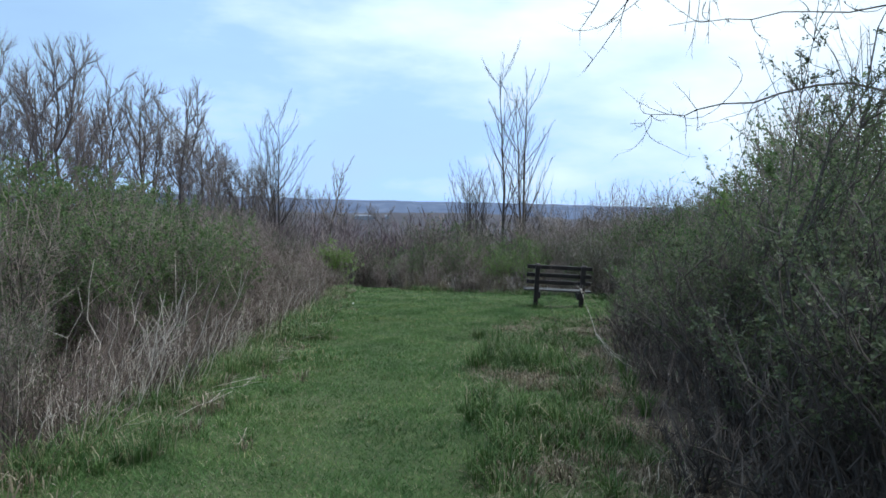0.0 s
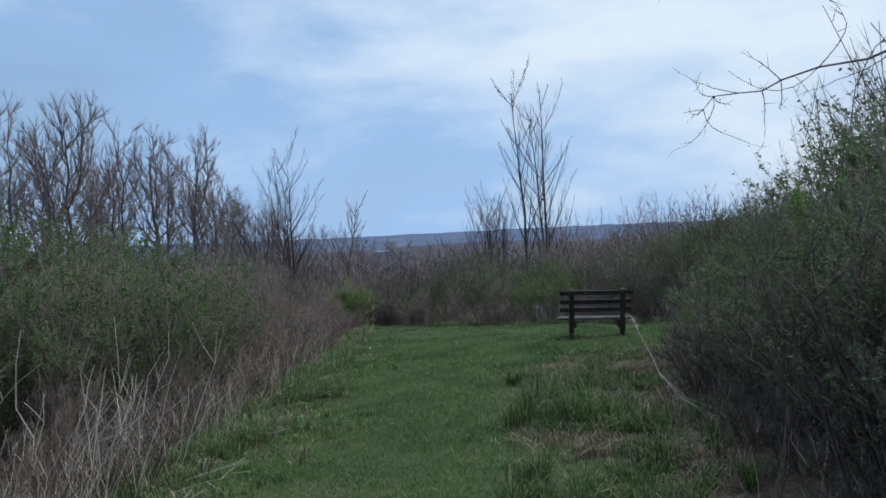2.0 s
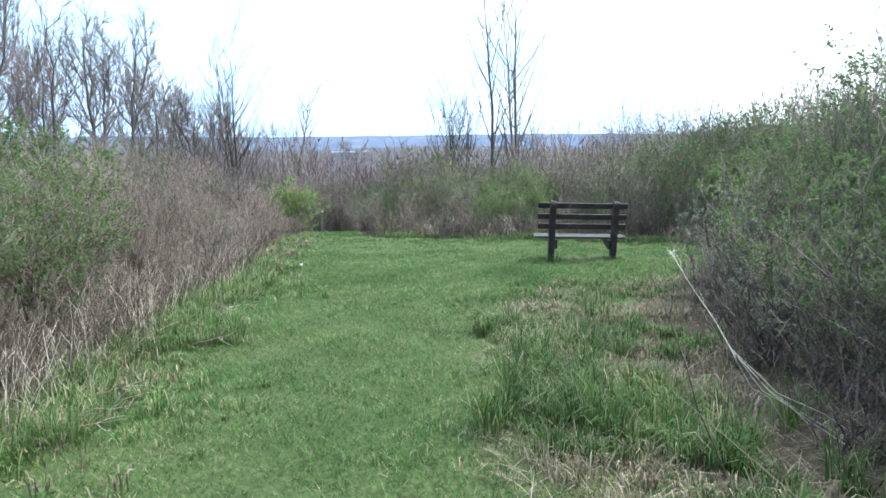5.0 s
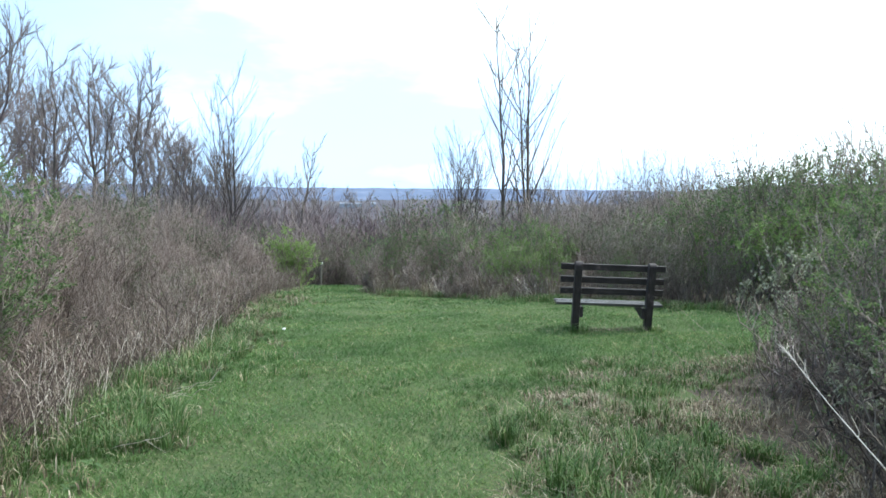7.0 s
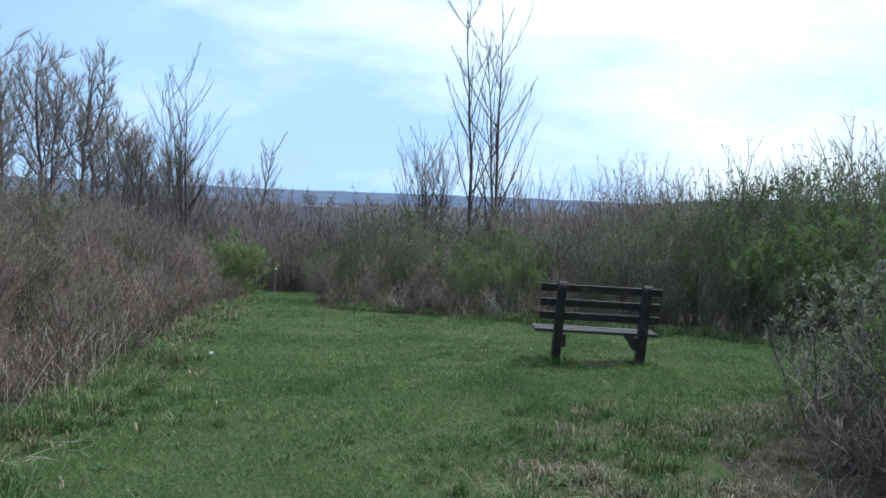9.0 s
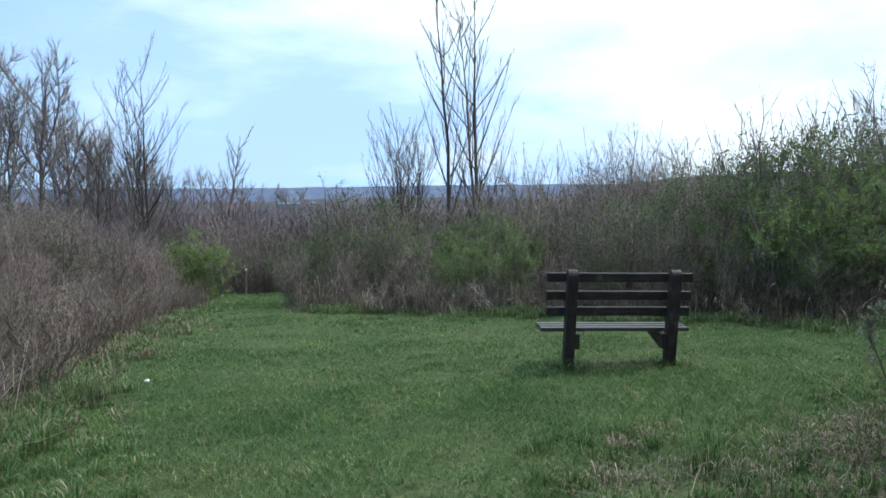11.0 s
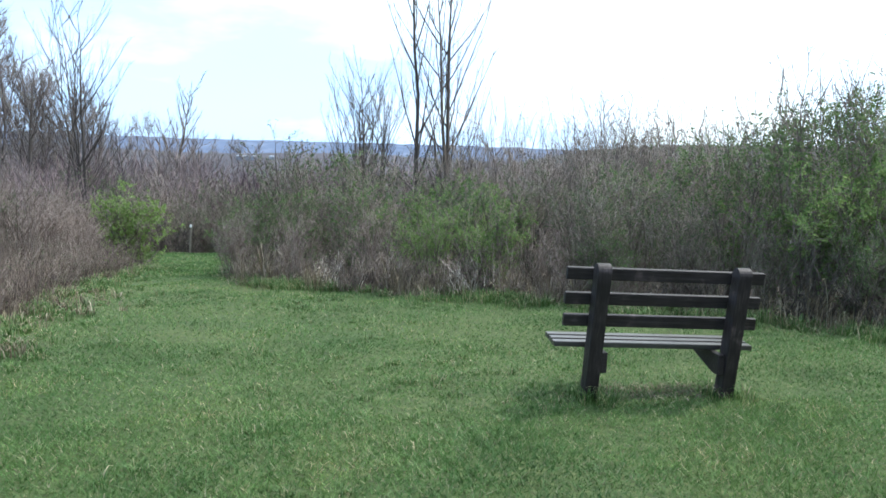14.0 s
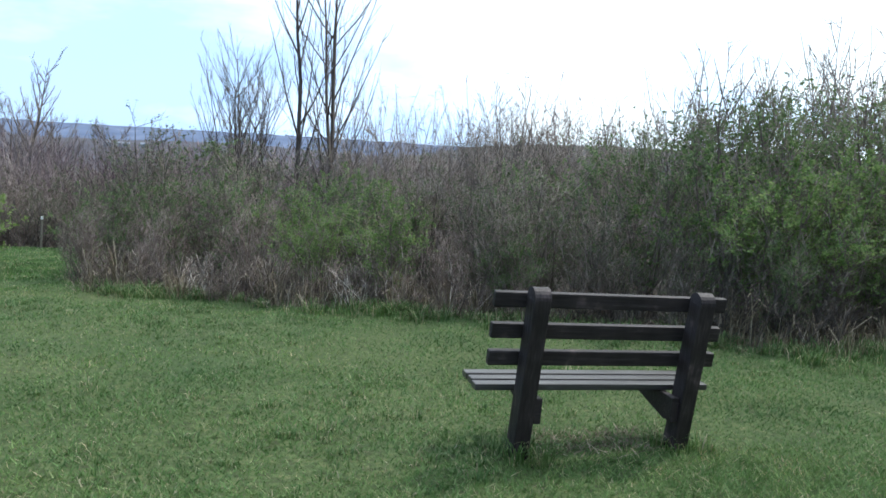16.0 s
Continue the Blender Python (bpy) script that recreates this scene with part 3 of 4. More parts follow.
GREEN = [make_shrub(11 + i, 2.0, 0.95, 16, 12, 6, 9000, 0.04, MAT_TWIG, MAT_LEAF, 0.6, 10, bare_low=0.28) for i in range(3)]
OLIVE = [make_shrub(21 + i, 2.0, 0.95, 18, 12, 6, 4200, 0.036, MAT_TWIG, MAT_OLIVE, 0.7, 8) for i in range(2)]
BROWN = [make_shrub(31 + i, 2.0, 0.8, 24, 11, 7, 500, 0.025, MAT_RUST, MAT_OLIVE, 1.0, 6) for i in range(3)]
SPRIG = [make_shrub(41 + i, 3.0, 1.0, 18, 10, 6, 6500, 0.055, MAT_TWIG, MAT_LEAF, 1.0, 30, 0.1, 0.8) for i in range(2)]
LIME = [make_shrub(51, 1.3, 0.6, 24, 12, 7, 15000, 0.036, MAT_TWIG, MAT_BRIGHT, 0.5, 4)]
FRESH = [make_shrub(53 + i, 2.0, 0.95, 16, 12, 6, 11000, 0.042, MAT_TWIG, MAT_LIME, 0.6, 8, bare_low=0.32) for i in range(2)]
BARE = [make_shrub(57 + i, 2.0, 0.8, 18, 10, 7, 500, 0.03, MAT_TWIG, MAT_OLIVE, 1.3, 34) for i in range(2)]
# bark-dark wood here also paints the shade low in the right-hand bushes
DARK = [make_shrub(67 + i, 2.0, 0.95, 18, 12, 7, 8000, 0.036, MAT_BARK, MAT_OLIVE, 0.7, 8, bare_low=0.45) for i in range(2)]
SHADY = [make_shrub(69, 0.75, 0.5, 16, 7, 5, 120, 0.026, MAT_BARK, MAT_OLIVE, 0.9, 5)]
UNDER = [make_shrub(65 + i, 0.75, 0.5, 16, 7, 5, 350, 0.026, MAT_RUST, MAT_OLIVE, 0.9, 5) for i in range(2)]
WISPY = [make_shrub(91 + i, 3.7, 1.3, 12, 13, 8, 260, 0.03, MAT_TWIG, MAT_OLIVE, 0.9, 16) for i in range(2)]
PALE = [make_shrub(59, 1.0, 0.55, 12, 8, 6, 2200, 0.042, MAT_TWIG, MAT_SILVER, 0.8, 8)]
KINDS = {
    "dark": (DARK, "dense shrub in small green leaf, twigs darkened for shade"),
    "shady": (SHADY, "low dark tangle of dead twigs, also standing in for shade"),
    "under": (UNDER, "low tangle of dead brown twigs"),
    "pale": (PALE, "small shrub with silvery opening leaves"),
    "wispy": (WISPY, "thin bare shrub with spreading fine twigs"),
    "bare": (BARE, "bare shrub with thin upright twigs"),
    "green": (GREEN, "budding shrub with small fresh green leaves"),
    "olive": (OLIVE, "twiggy grey shrub with sparse olive leaves"),
    "brown": (BROWN, "leafless thicket of red-brown upright canes"),
    "sprig": (SPRIG, "tall shrub with upright leafing sprigs"),
    "lime": (LIME, "rounded shrub in bright lime-green leaf"),
    "fresh": (FRESH, "shrub flushed with bright young leaves"),
}
R = random.Random(3)


def put(kind, x, y, height, group, sz=1.0):
    meshes, label = KINDS[kind]
    i = R.randrange(len(meshes))
    if x < -0.66 * max(y, 0) - 1.0:
        return None
    full = {"sprig": 3.0, "wispy": 3.7, "lime": 1.3, "pale": 1.0, "under": 0.75, "shady": 0.75}.get(kind, 2.0)
    return shrub_thing("shrub", meshes[i], label, group, x, y, height / full, R.uniform(0, 360), sz=sz)


# brush along the left of the way
g = "brush beside the mown way"
for y in np.arange(-1.5, 30, 1.05):
    e = float(left_edge(y))
    for k, off in enumerate((0.75, 1.75, 2.9, 4.2)):
        yy = y + R.uniform(-0.35, 0.35)
        if yy < (15.5 if k == 0 else 18.5):
            kind = ("brown" if yy > 8 else R.choice(("brown", "olive")), R.choice(("brown", "olive", "green", "green")) if 8 < yy < 14 else "brown" if yy > 13 else R.choice(("olive", "green")), R.choice(("green", "green", "olive")), R.choice(("green", "fresh", "green")))[k]
            h = (0.95, 1.8, 2.35, 2.6)[k]
        else:
            kind = R.choice(("brown", "brown", "olive", "bare"))
            h = (1.0, 1.65, 2.1, 2.4)[k]
        put(kind, e - off + R.uniform(-0.2, 0.2), yy, h * R.uniform(0.75, 1.15), g)
for y in np.arange(9.3, 14.8, 0.95):
    put("green", float(left_edge(y)) - 1.0 + R.uniform(-0.15, 0.15), y, 1.75 * R.uniform(0.9, 1.1), g)
# bushes along the right of the way
g = "bushes beside the rank grass"
for y in np.arange(1.5, 16.2, 1.15):
    e = float(right_edge(y))
    if e > 6:
        continue
    for k, off in enumerate((0.75, 1.7, 2.8)):
        yy = y + R.uniform(-0.35, 0.35)
        # the dark kind paints in shade that lies on the nearer bushes
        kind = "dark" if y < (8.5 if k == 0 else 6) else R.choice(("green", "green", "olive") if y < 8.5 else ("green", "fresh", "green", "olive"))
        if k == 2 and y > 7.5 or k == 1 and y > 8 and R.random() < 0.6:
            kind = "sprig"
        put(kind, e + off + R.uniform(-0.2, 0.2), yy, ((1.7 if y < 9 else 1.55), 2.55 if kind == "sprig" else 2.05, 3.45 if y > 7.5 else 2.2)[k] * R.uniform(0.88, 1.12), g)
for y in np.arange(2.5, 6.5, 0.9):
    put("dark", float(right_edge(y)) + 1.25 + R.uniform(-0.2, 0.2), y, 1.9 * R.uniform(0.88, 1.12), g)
# tall shrubs beside the start, out of view, added to shade the way
for y in np.arange(-3.5, 6.0, 1.2):
    for off in (5.2, 6.4):
        put("sprig", off + R.uniform(-0.2, 0.2), y + R.uniform(-0.3, 0.3), 3.4 * R.uniform(0.9, 1.1), g)
put("pale", 3.85, 14.6, 1.0, g, 1.3)
for x, y, h in ((3.05, 11.4, 0.8), (2.85, 10.3, 0.7)):
    put("pale", x, y, h, g)
# thicket behind the bench
g = "thicket behind the bench"
for x in np.arange(-0.85, 12.5, 0.95):
    f = float(back_edge(x))
    for k, off in enumerate((0.8, 1.8, 3.0)):
        xx = x + R.uniform(-0.3, 0.3)
        tall = float(np.interp(x, (-2, 1, 3, 5, 6.5, 9, 12), (1.35, 1.55, 1.75, 1.85, 2.5, 2.65, 2.6)))
        if x < 1.5:
            kind = "brown" if k == 0 else R.choice(("olive", "brown", "olive", "green"))
        elif x < 3.4:
            kind = R.choice(("fresh", "fresh", "green"))
        elif x < 5.5:
            kind = R.choice(("brown", "olive", "green"))
        else:
            kind = "sprig" if k > 0 else R.choice(("green", "fresh"))
        h = tall * (0.8, 1.0, 1.08)[k] * R.uniform(0.92, 1.1)
        put(kind, xx, f + off + R.uniform(-0.2, 0.2), h * (1.2 if kind == "sprig" else 1), g)
for x in np.arange(3.0, 8.2, 0.6):
    put("bare", x + R.uniform(-0.2, 0.2), 27 + R.uniform(-1.2, 1.2), float(np.interp(x, (3, 8), (2.2, 2.6))) * R.uniform(0.9, 1.1), g)
for x in np.arange(4.2, 11.5, 0.42):
    put("wispy", x + R.uniform(-0.3, 0.3), 29.5 + R.uniform(-1.0, 1.5), 3.7 * R.uniform(0.85, 1.15), g)
for x in np.arange(3.4, 9.5, 0.75):
    put(R.choice(("olive", "brown", "green")), x + R.uniform(-0.2, 0.2), float(back_edge(x)) + 0.55, R.uniform(0.9, 1.25), g)
g = "dead undergrowth along the brush"
for x in np.arange(-0.85, 8.5, 0.55):
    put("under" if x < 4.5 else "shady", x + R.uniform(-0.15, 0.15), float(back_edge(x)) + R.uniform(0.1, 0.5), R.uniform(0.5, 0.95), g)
for y in np.arange(6.0, 28, 0.7):
    put("under", float(left_edge(y)) - R.uniform(0.1, 0.5), y + R.uniform(-0.2, 0.2), R.uniform(0.5, 0.9), g)
# the dark twig colour up to y 12.5 paints shade at the bushes' foot
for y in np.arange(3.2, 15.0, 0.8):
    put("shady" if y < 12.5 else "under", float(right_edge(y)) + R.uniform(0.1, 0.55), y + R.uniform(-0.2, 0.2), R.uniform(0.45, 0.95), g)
g = "thicket behind the bench"
# side of the way leading downhill
for y in np.arange(29, 44, 1.4):
    put(R.choice(("brown", "olive")), float(np.interp(y, (28, 36, 42, 44), (-0.7, -1.3, -2.0, -4.0))), y, 1.5, g)
for x in np.arange(-9.5, 1.0, 0.8):
    put(R.choice(("olive", "olive", "brown", "dark")), x, 46 + R.uniform(-0.8, 1.2), R.uniform(2.6, 3.6), g)
for x in np.arange(-0.3, 3.0, 0.9):
    put(R.choice(("olive", "green", "olive")), x, 28.5 + R.uniform(-0.6, 0.8), R.uniform(2.1, 2.6), g)
for x, y in ((-4.5, 51), (-3.6, 52), (-2.8, 50.5)):
    put("shady", x, y, R.uniform(3.6, 4.2), g)
put("lime", -4.0, 31.2, 1.9, g)
for x, y, h in ((-4.75, 29.8, 1.6), (-5.2, 30.6, 1.9), (-4.5, 28.9, 1.35)):
    put("brown", x, y, h, g)
put("shady", -4.7, 43.2, 1.5, g)
put("shady", -5.4, 43.3, 1.6, g)
put("olive", -4.9, 44.3, 2.2, g)
put("brown", -6.5, 44, 2.4, g)
put("olive", -3.2, 44.2, 2.0, g)


# ---- bare trees ----
def make_tree(seed, height, stems, spread, r, limbs=12, subs=7, twigs=5, low=0.25, fan=0.45, dome=False, flare=0.8, crown_mat=None):
    """A bare tree: one or more leaning stems with limbs that climb, sub-limbs and fine twigs."""
    rng = np.random.default_rng(seed)
    tr, cr = Wood(), Wood()
    for s in range(stems):
        a = rng.uniform(0, 2 * np.pi) if stems > 1 else 0
        out = spread * (0.3 + 0.7 * s / max(1, stems - 1)) if stems > 1 else 0.03 * height
        H = height * (1.0 if s == 0 else rng.uniform(0.7, 0.98))
        top = np.array([math.cos(a) * out, math.sin(a) * out, H])
        n = 9
        pts = [np.array([rng.normal(0, 0.08) if stems > 1 else 0, rng.normal(0, 0.08) if stems > 1 else 0, -0.2])]
        for i in range(1, n):
            u = i / (n - 1)
            pts.append(np.array([top[0] * u ** flare, top[1] * u ** flare, H * u]) + rng.normal(0, 0.0035 * height, 3) * (1 if i < n - 1 else 0))
        pts = np.array(pts)
        tr.shoot(pts, r * (1 if s == 0 else 0.75), r * 0.08)
        for k in range(limbs):
            u = low + (1 - low) * (k + rng.uniform(0, 1)) / limbs
            i = min(int(u * (n - 1)), n - 2)
            p = pts[i] + (pts[i + 1] - pts[i]) * (u * (n - 1) - i)
            b = k * 2.4 + rng.uniform(-0.6, 0.6)
            d = unit(np.array([math.cos(b) * fan, math.sin(b) * fan, rng.uniform(0.35, 0.75)]))
            L = H * rng.uniform(0.2, 0.42) * ((0.45 + 0.75 * math.sin(math.pi * min(u, 0.97)) ** 0.7) if dome else (1.1 - 0.65 * u))
            path = [p]
            for i in range(1, 6):
                # limbs leave outwards and bend upwards
                step = unit(d + np.array([0, 0, 0.17 * i]) + rng.normal(0, 0.055, 3))
                path.append(path[-1] + step * L * 0.22)
            rl = r * 0.34 * (1.15 - 0.75 * u)
            cr.shoot(path, rl, r * 0.05)
            for q in range(subs):
                v = (q + rng.uniform(0.2, 1.0)) / subs * 4.8
                i = min(int(v), 4)
                c = path[i] + (path[i + 1] - path[i]) * (v - i)
                way = unit(path[i + 1] - path[i])
                dd = unit(way + unit(rng.normal(0, 1, 3)) * 0.5 + (0, 0, 0.3))
                l2 = L * (0.46 - 0.065 * v) * rng.uniform(0.6, 1.2)
                c1 = c + dd * l2 * 0.55
                c2 = c1 + unit(dd + (0, 0, 0.35) + rng.normal(0, 0.2, 3)) * l2 * 0.5
                cr.shoot([c, c1, c2], r * 0.08, r * 0.028)
                for t in range(twigs):
                    w = rng.uniform(0.15, 0.95)
                    c0 = c + (c1 - c) * w / 0.5 if w < 0.5 else c1 + (c2 - c1) * (w - 0.5) / 0.5
                    cr.spike(c0, c0 + unit(dd + unit(rng.normal(0, 1, 3)) * 0.5 + (0, 0, 0.4)) * l2 * rng.uniform(0.35, 0.75), r * 0.03)
    return tr.wood_mesh("trunk", MAT_BARK), cr.wood_mesh("crown", crown_mat or MAT_TWIG)


def tree_thing(meshes, label, x, y, group="", scale=1.0, turn=0.0, lean=(0, 0)):
    ob = new("tree")
    for n, me in zip(("trunk", "crown"), meshes):
        part(n, me, ob)
    ob.matrix_world = pose(x, y, gz(x, y) - 0.1, lean[0], lean[1], turn) @ Matrix.Scale(scale, 4)
    return tagged(ob, label, "tree", group)


def make_crowned_tree(seed, height, width, r, first=0.36, limbs=12):
    """A grown bare tree: forking limbs that climb to a rounded crown of fine twigs."""
    rng = np.random.default_rng(seed)
    tr, cr = Wood(), Wood()
    mid, rise = height * (0.5 + 0.5 * first * 0.75), height * (0.5 - 0.5 * first * 0.75)

    def inside(p):
        return (p[0] ** 2 + p[1] ** 2) / (width * 0.5) ** 2 + ((p[2] - mid) / rise) ** 2 < 1

    def climb(p, d, step, most, up, wander):
        path = [p]
        for k in range(most):
            d = unit(d + rng.normal(0, wander, 3) + (0, 0, up))
            q = path[-1] + d * step
            if k > 1 and not inside(q):
                break
            path.append(q)
        return path

    stem = [np.array([0, 0, -0.3])]
    for k in range(9):
        stem.append(np.array([*(stem[-1][:2] + rng.normal(0, 0.009 * height, 2)), height * 0.86 * (k + 1) / 9]))
    tr.shoot(stem, r, r * 0.18)
    for k in range(limbs):
        u = (first + (0.95 - first) * (k + rng.uniform(0, 1)) / limbs) / 0.95
        i = min(int(u * 9), 8)
        p = stem[i] + (stem[i + 1] - stem[i]) * (u * 9 - i)
        b = k * 2.4 + rng.uniform(-0.5, 0.5)
        limb = climb(p, unit(np.array([math.cos(b), math.sin(b), rng.uniform(0.5, 1.0)])), height * 0.055, 9, 0.22, 0.13)
        cr.shoot(limb, r * (0.62 - 0.38 * u), r * 0.09)
        for j in range(1, len(limb)):
            for side in range(3):
                way = unit(limb[j] - limb[j - 1])
                sub = climb(limb[j], unit(way + unit(rng.normal(0, 1, 3)) * 0.7), height * 0.03, 5, 0.18, 0.12)
                if len(sub) < 2:
                    continue
                cr.shoot(sub, r * 0.13, r * 0.05)
                for t in range(13):
                    c = rng.integers(0, len(sub) - 1)
                    c0 = sub[c] + (sub[c + 1] - sub[c]) * rng.uniform()
                    cr.spike(c0, c0 + unit(unit(sub[-1] - sub[0]) + unit(rng.normal(0, 1, 3)) * 0.55 + (0, 0, 0.35)) * height * rng.uniform(0.025, 0.06), r * 0.042)
    return tr.wood_mesh("trunk", MAT_BARK), cr.wood_mesh("crown", MAT_FARWOOD)


SLIM = [make_tree(61 + i, 9.0, 1, 0.4, 0.1, 19, 7, 5, 0.14, 0.46, False, 0.8, MAT_BARK) for i in range(3)]
FAN = [make_tree(71 + i, 5.0, 4, 0.8, 0.056, 11, 7, 5, 0.25, 0.6, True, 1.2, MAT_BARK) for i in range(2)]
VASE = make_tree(78, 5.0, 9, 0.95, 0.06, 13, 7, 6, 0.12, 0.45, True, 0.75, MAT_BARK)
ROUND = [make_crowned_tree(81 + i, 18.0, (8.0, 6.2)[i], 0.24, 0.34) for i in range(2)]
NARROW = [make_crowned_tree(85 + i, 18.0, (3.6, 2.2)[i], 0.17, 0.2, 15) for i in range(2)]
g = "slim bare trees beyond the thicket"
tree_thing(SLIM[0], "slim bare tree rising above the thicket", 2.85, 33.5, g, 1.02, 20, (0, -4.5))
tree_thing(SLIM[1], "slim bare tree rising above the thicket", 3.55, 33.9, g, 0.98, 100, (0, -3.0))
tree_thing(SLIM[2], "slim bare tree leaning out over the thicket", 3.75, 33.3, g, 0.9, 200, (0, 3.5))
tree_thing(VASE, "small bare tree with many rising stems", 1.5, 33.2, g, 1.0, 0)
tree_thing(FAN[1], "thin bare sapling above the brush", 0.0, 32.0, g, 0.45, 50)
tree_thing(FAN[1], "bare sapling leaning beside the slim trees", 4.7, 33.0, g, 0.85, 120, (0, 24))
g = "bare trees down the slope"
tree_thing(FAN[0], "bare tree with several tall stems", -9.0, 46, g, 1.95, 40)
tree_thing(SLIM[1], "slim bare tree on the slope", -10.3, 47, g, 0.95, 10, (0, 3))
tree_thing(FAN[1], "bare sapling at the edge of the wood", -12.0, 48, g, 1.5, 80)
tree_thing(make_tree(95, 8.0, 1, 0.4, 0.16, 22, 7, 6, 0.3, 0.5), "dark leaning bare tree down the slope", -8.9, 60, g, 1.22, 0, (0, 8))
g = "bare wood down the slope"
# place across, top above the eye at the start of the walk, and kind of crown
for x, y, top, kind in (
    (-43, 66, 11.8, 0), (-40, 70, 13.0, 1), (-37.0, 68, 13.4, 3), (-35.5, 71, 11.6, 1), (-33.9, 67, 10.4, 2), (-31.7, 68, 12.7, 0), (-29.2, 70, 9.4, 2),
    (-27.6, 68, 11.4, 3), (-26.4, 72, 10.2, 1), (-24.4, 69, 8.8, 2), (-22.1, 68, 9.5, 1), (-21.0, 66, 5.9, 2), (-19.8, 67, 7.0, 3), (-18.6, 66, 3.4, 1), (-17.2, 66, 3.8, 2), (-15.8, 67, 3.0, 1),
    (-13.6, 64, 0.9, 0), (-12.0, 66, 0.5, 1), (-10.3, 65, 0.9, 0), (-7.2, 66, 0.1, 1), (-5.0, 67, -0.3, 0),
):
    z = gz(x, y) - 0.1
    tree_thing((ROUND + NARROW)[kind], ("broad bare tree with a rounded twiggy crown", "tall narrow bare tree in a leafless wood")[kind // 2], x, y, g, (top + 1.3 - z) / 17.6, R.uniform(0, 360))
for k in range(20):
    x, y = -20 - 1.5 * k + R.uniform(-0.8, 0.8), 80 + R.uniform(-5, 8)
    top = float(np.interp(x, (-50, -36, -24, -20), (9.0, 9.0, 6.5, 3.5))) * R.uniform(0.8, 1.1)
    tree_thing((ROUND + NARROW)[(0, 1, 2, 2)[k % 4]], "bare tree deep in a leafless wood", x, y, g, (top + 1.3 - gz(x, y)) / 17.6, R.uniform(0, 360))


# ---- scrub woods on the slope below ----
def clump_field(name, label, count, xr, yr, rise, twigs, width, keep=None, bias=1.0):
    """Leafless clumps; rise gives how far a clump's top may come up to the level of the hilltop."""
    rng = np.random.default_rng(5)
    v = []
    while count:
        x, y = rng.uniform(*xr) , yr[0] + (yr[1] - yr[0]) * rng.uniform() ** bias
        if keep and not keep(x, y):
            continue
        count -= 1
        z = gz(x, y)
        h = min((0.45 - z) * rng.uniform(*rise), 15.0)
        # a rounded mound, its twigs thickest towards the outside
        u = rng.normal(size=(twigs, 3)) * (1, 1, 0.9)
        u /= np.linalg.norm(u, axis=1)[:, None]
        u[:, 2] = np.abs(u[:, 2]) * 1.1 - 0.1
        r = rng.uniform(0.25, 1.0, (twigs, 1)) ** 0.45 * (1 + 0.16 * np.sin(u[:, :1] * 7 + x) * np.sin(u[:, 1:2] * 6 + y))
        p = u * r * (0.46 * h, 0.46 * h, 0.72 * h) + (0, 0, 0.2 * h)
        d = u * 0.05 * h + rng.normal(0, 0.03 * h, (twigs, 3)) + (0, 0, 0.035 * h)
        s = np.cross(d, rng.normal(size=(twigs, 3)))
        s *= width * h / (np.linalg.norm(s, axis=1)[:, None] + 1e-9)
        p += (x, y, z)
        v.append(np.stack([p - s, p + s, p + d], 1).reshape(-1, 3))
    v = np.concatenate(v)
    return tagged(new(name, mesh_of(name, v, np.arange(len(v)).reshape(-1, 3), MAT_SCRUB)), label, "woods", kind="stuff")


clump_field("slope_scrub", "brown leafless scrub covering the slope", 420, (-55, 38), (34, 78), (0.45, 1.02), 1500, 0.0032,
            lambda x, y: not (-8.5 < x < -0.5 and y < 46) and abs(x) < y * 0.8)
def side_scrub(name, label, count, xr, yr, height):
    """Low twiggy scrub on the level ground beyond the brush."""
    rng = np.random.default_rng(8)
    v = []
    for k in range(count):
        x, y, h = rng.uniform(*xr), rng.uniform(*yr), rng.uniform(*height)
        n = 130
        p = np.stack([np.clip(rng.normal(0, 0.45 * h, n), -h, h), np.clip(rng.normal(0, 0.45 * h, n), -h, h), h * rng.uniform(0.0, 0.7, n)], 1)
        d = p * (0.4, 0.4, 0) + rng.normal(0, 0.1 * h, (n, 3)) + (0, 0, 0.25 * h)
        q = np.cross(d, rng.normal(size=(n, 3)))
        q *= 0.012 / (np.linalg.norm(q, axis=1)[:, None] + 1e-9)
        p += (x, y, gz(x, y))
        v.append(np.stack([p - q, p + q, p + d], 1).reshape(-1, 3))
    v = np.concatenate(v)
    return tagged(new(name, mesh_of(name, v, np.arange(len(v)).reshape(-1, 3), MAT_FARWOOD)), label, "scrub", kind="stuff")


side_scrub("scrub_left", "twiggy scrub stretching away from the way", 420, (-26, -8.0), (-14, 34), (1.2, 2.1))
side_scrub("scrub_right", "twiggy scrub stretching away from the bushes", 400, (9.8, 26), (-14, 16.5), (1.2, 2.0))

clump_field("valley_woods", "brown leafless woods filling the valley", 750, (-200, 260), (70, 400), (0.75, 1.06), 260, 0.009, lambda x, y: abs(x) < y * 0.75 and abs(x + 0.09 * y) > 0.045 * y, 2.0)


# ---- bench ----
def bar(bm, x0, x1, y0, y1, z0, z1, bevel=0.006, m=None):
    r = bmesh.ops.create_cube(bm, size=1.0, matrix=(m or Matrix()) @ Matrix.Translation(((x0 + x1) / 2, (y0 + y1) / 2, (z0 + z1) / 2)) @ Matrix.Diagonal((x1 - x0, y1 - y0, z1 - z0, 1)))
    edges = list({e for v in r["verts"] for e in v.link_edges})
    bmesh.ops.bevel(bm, geom=edges, offset=bevel, segments=2, affect="EDGES", profile=0.6)


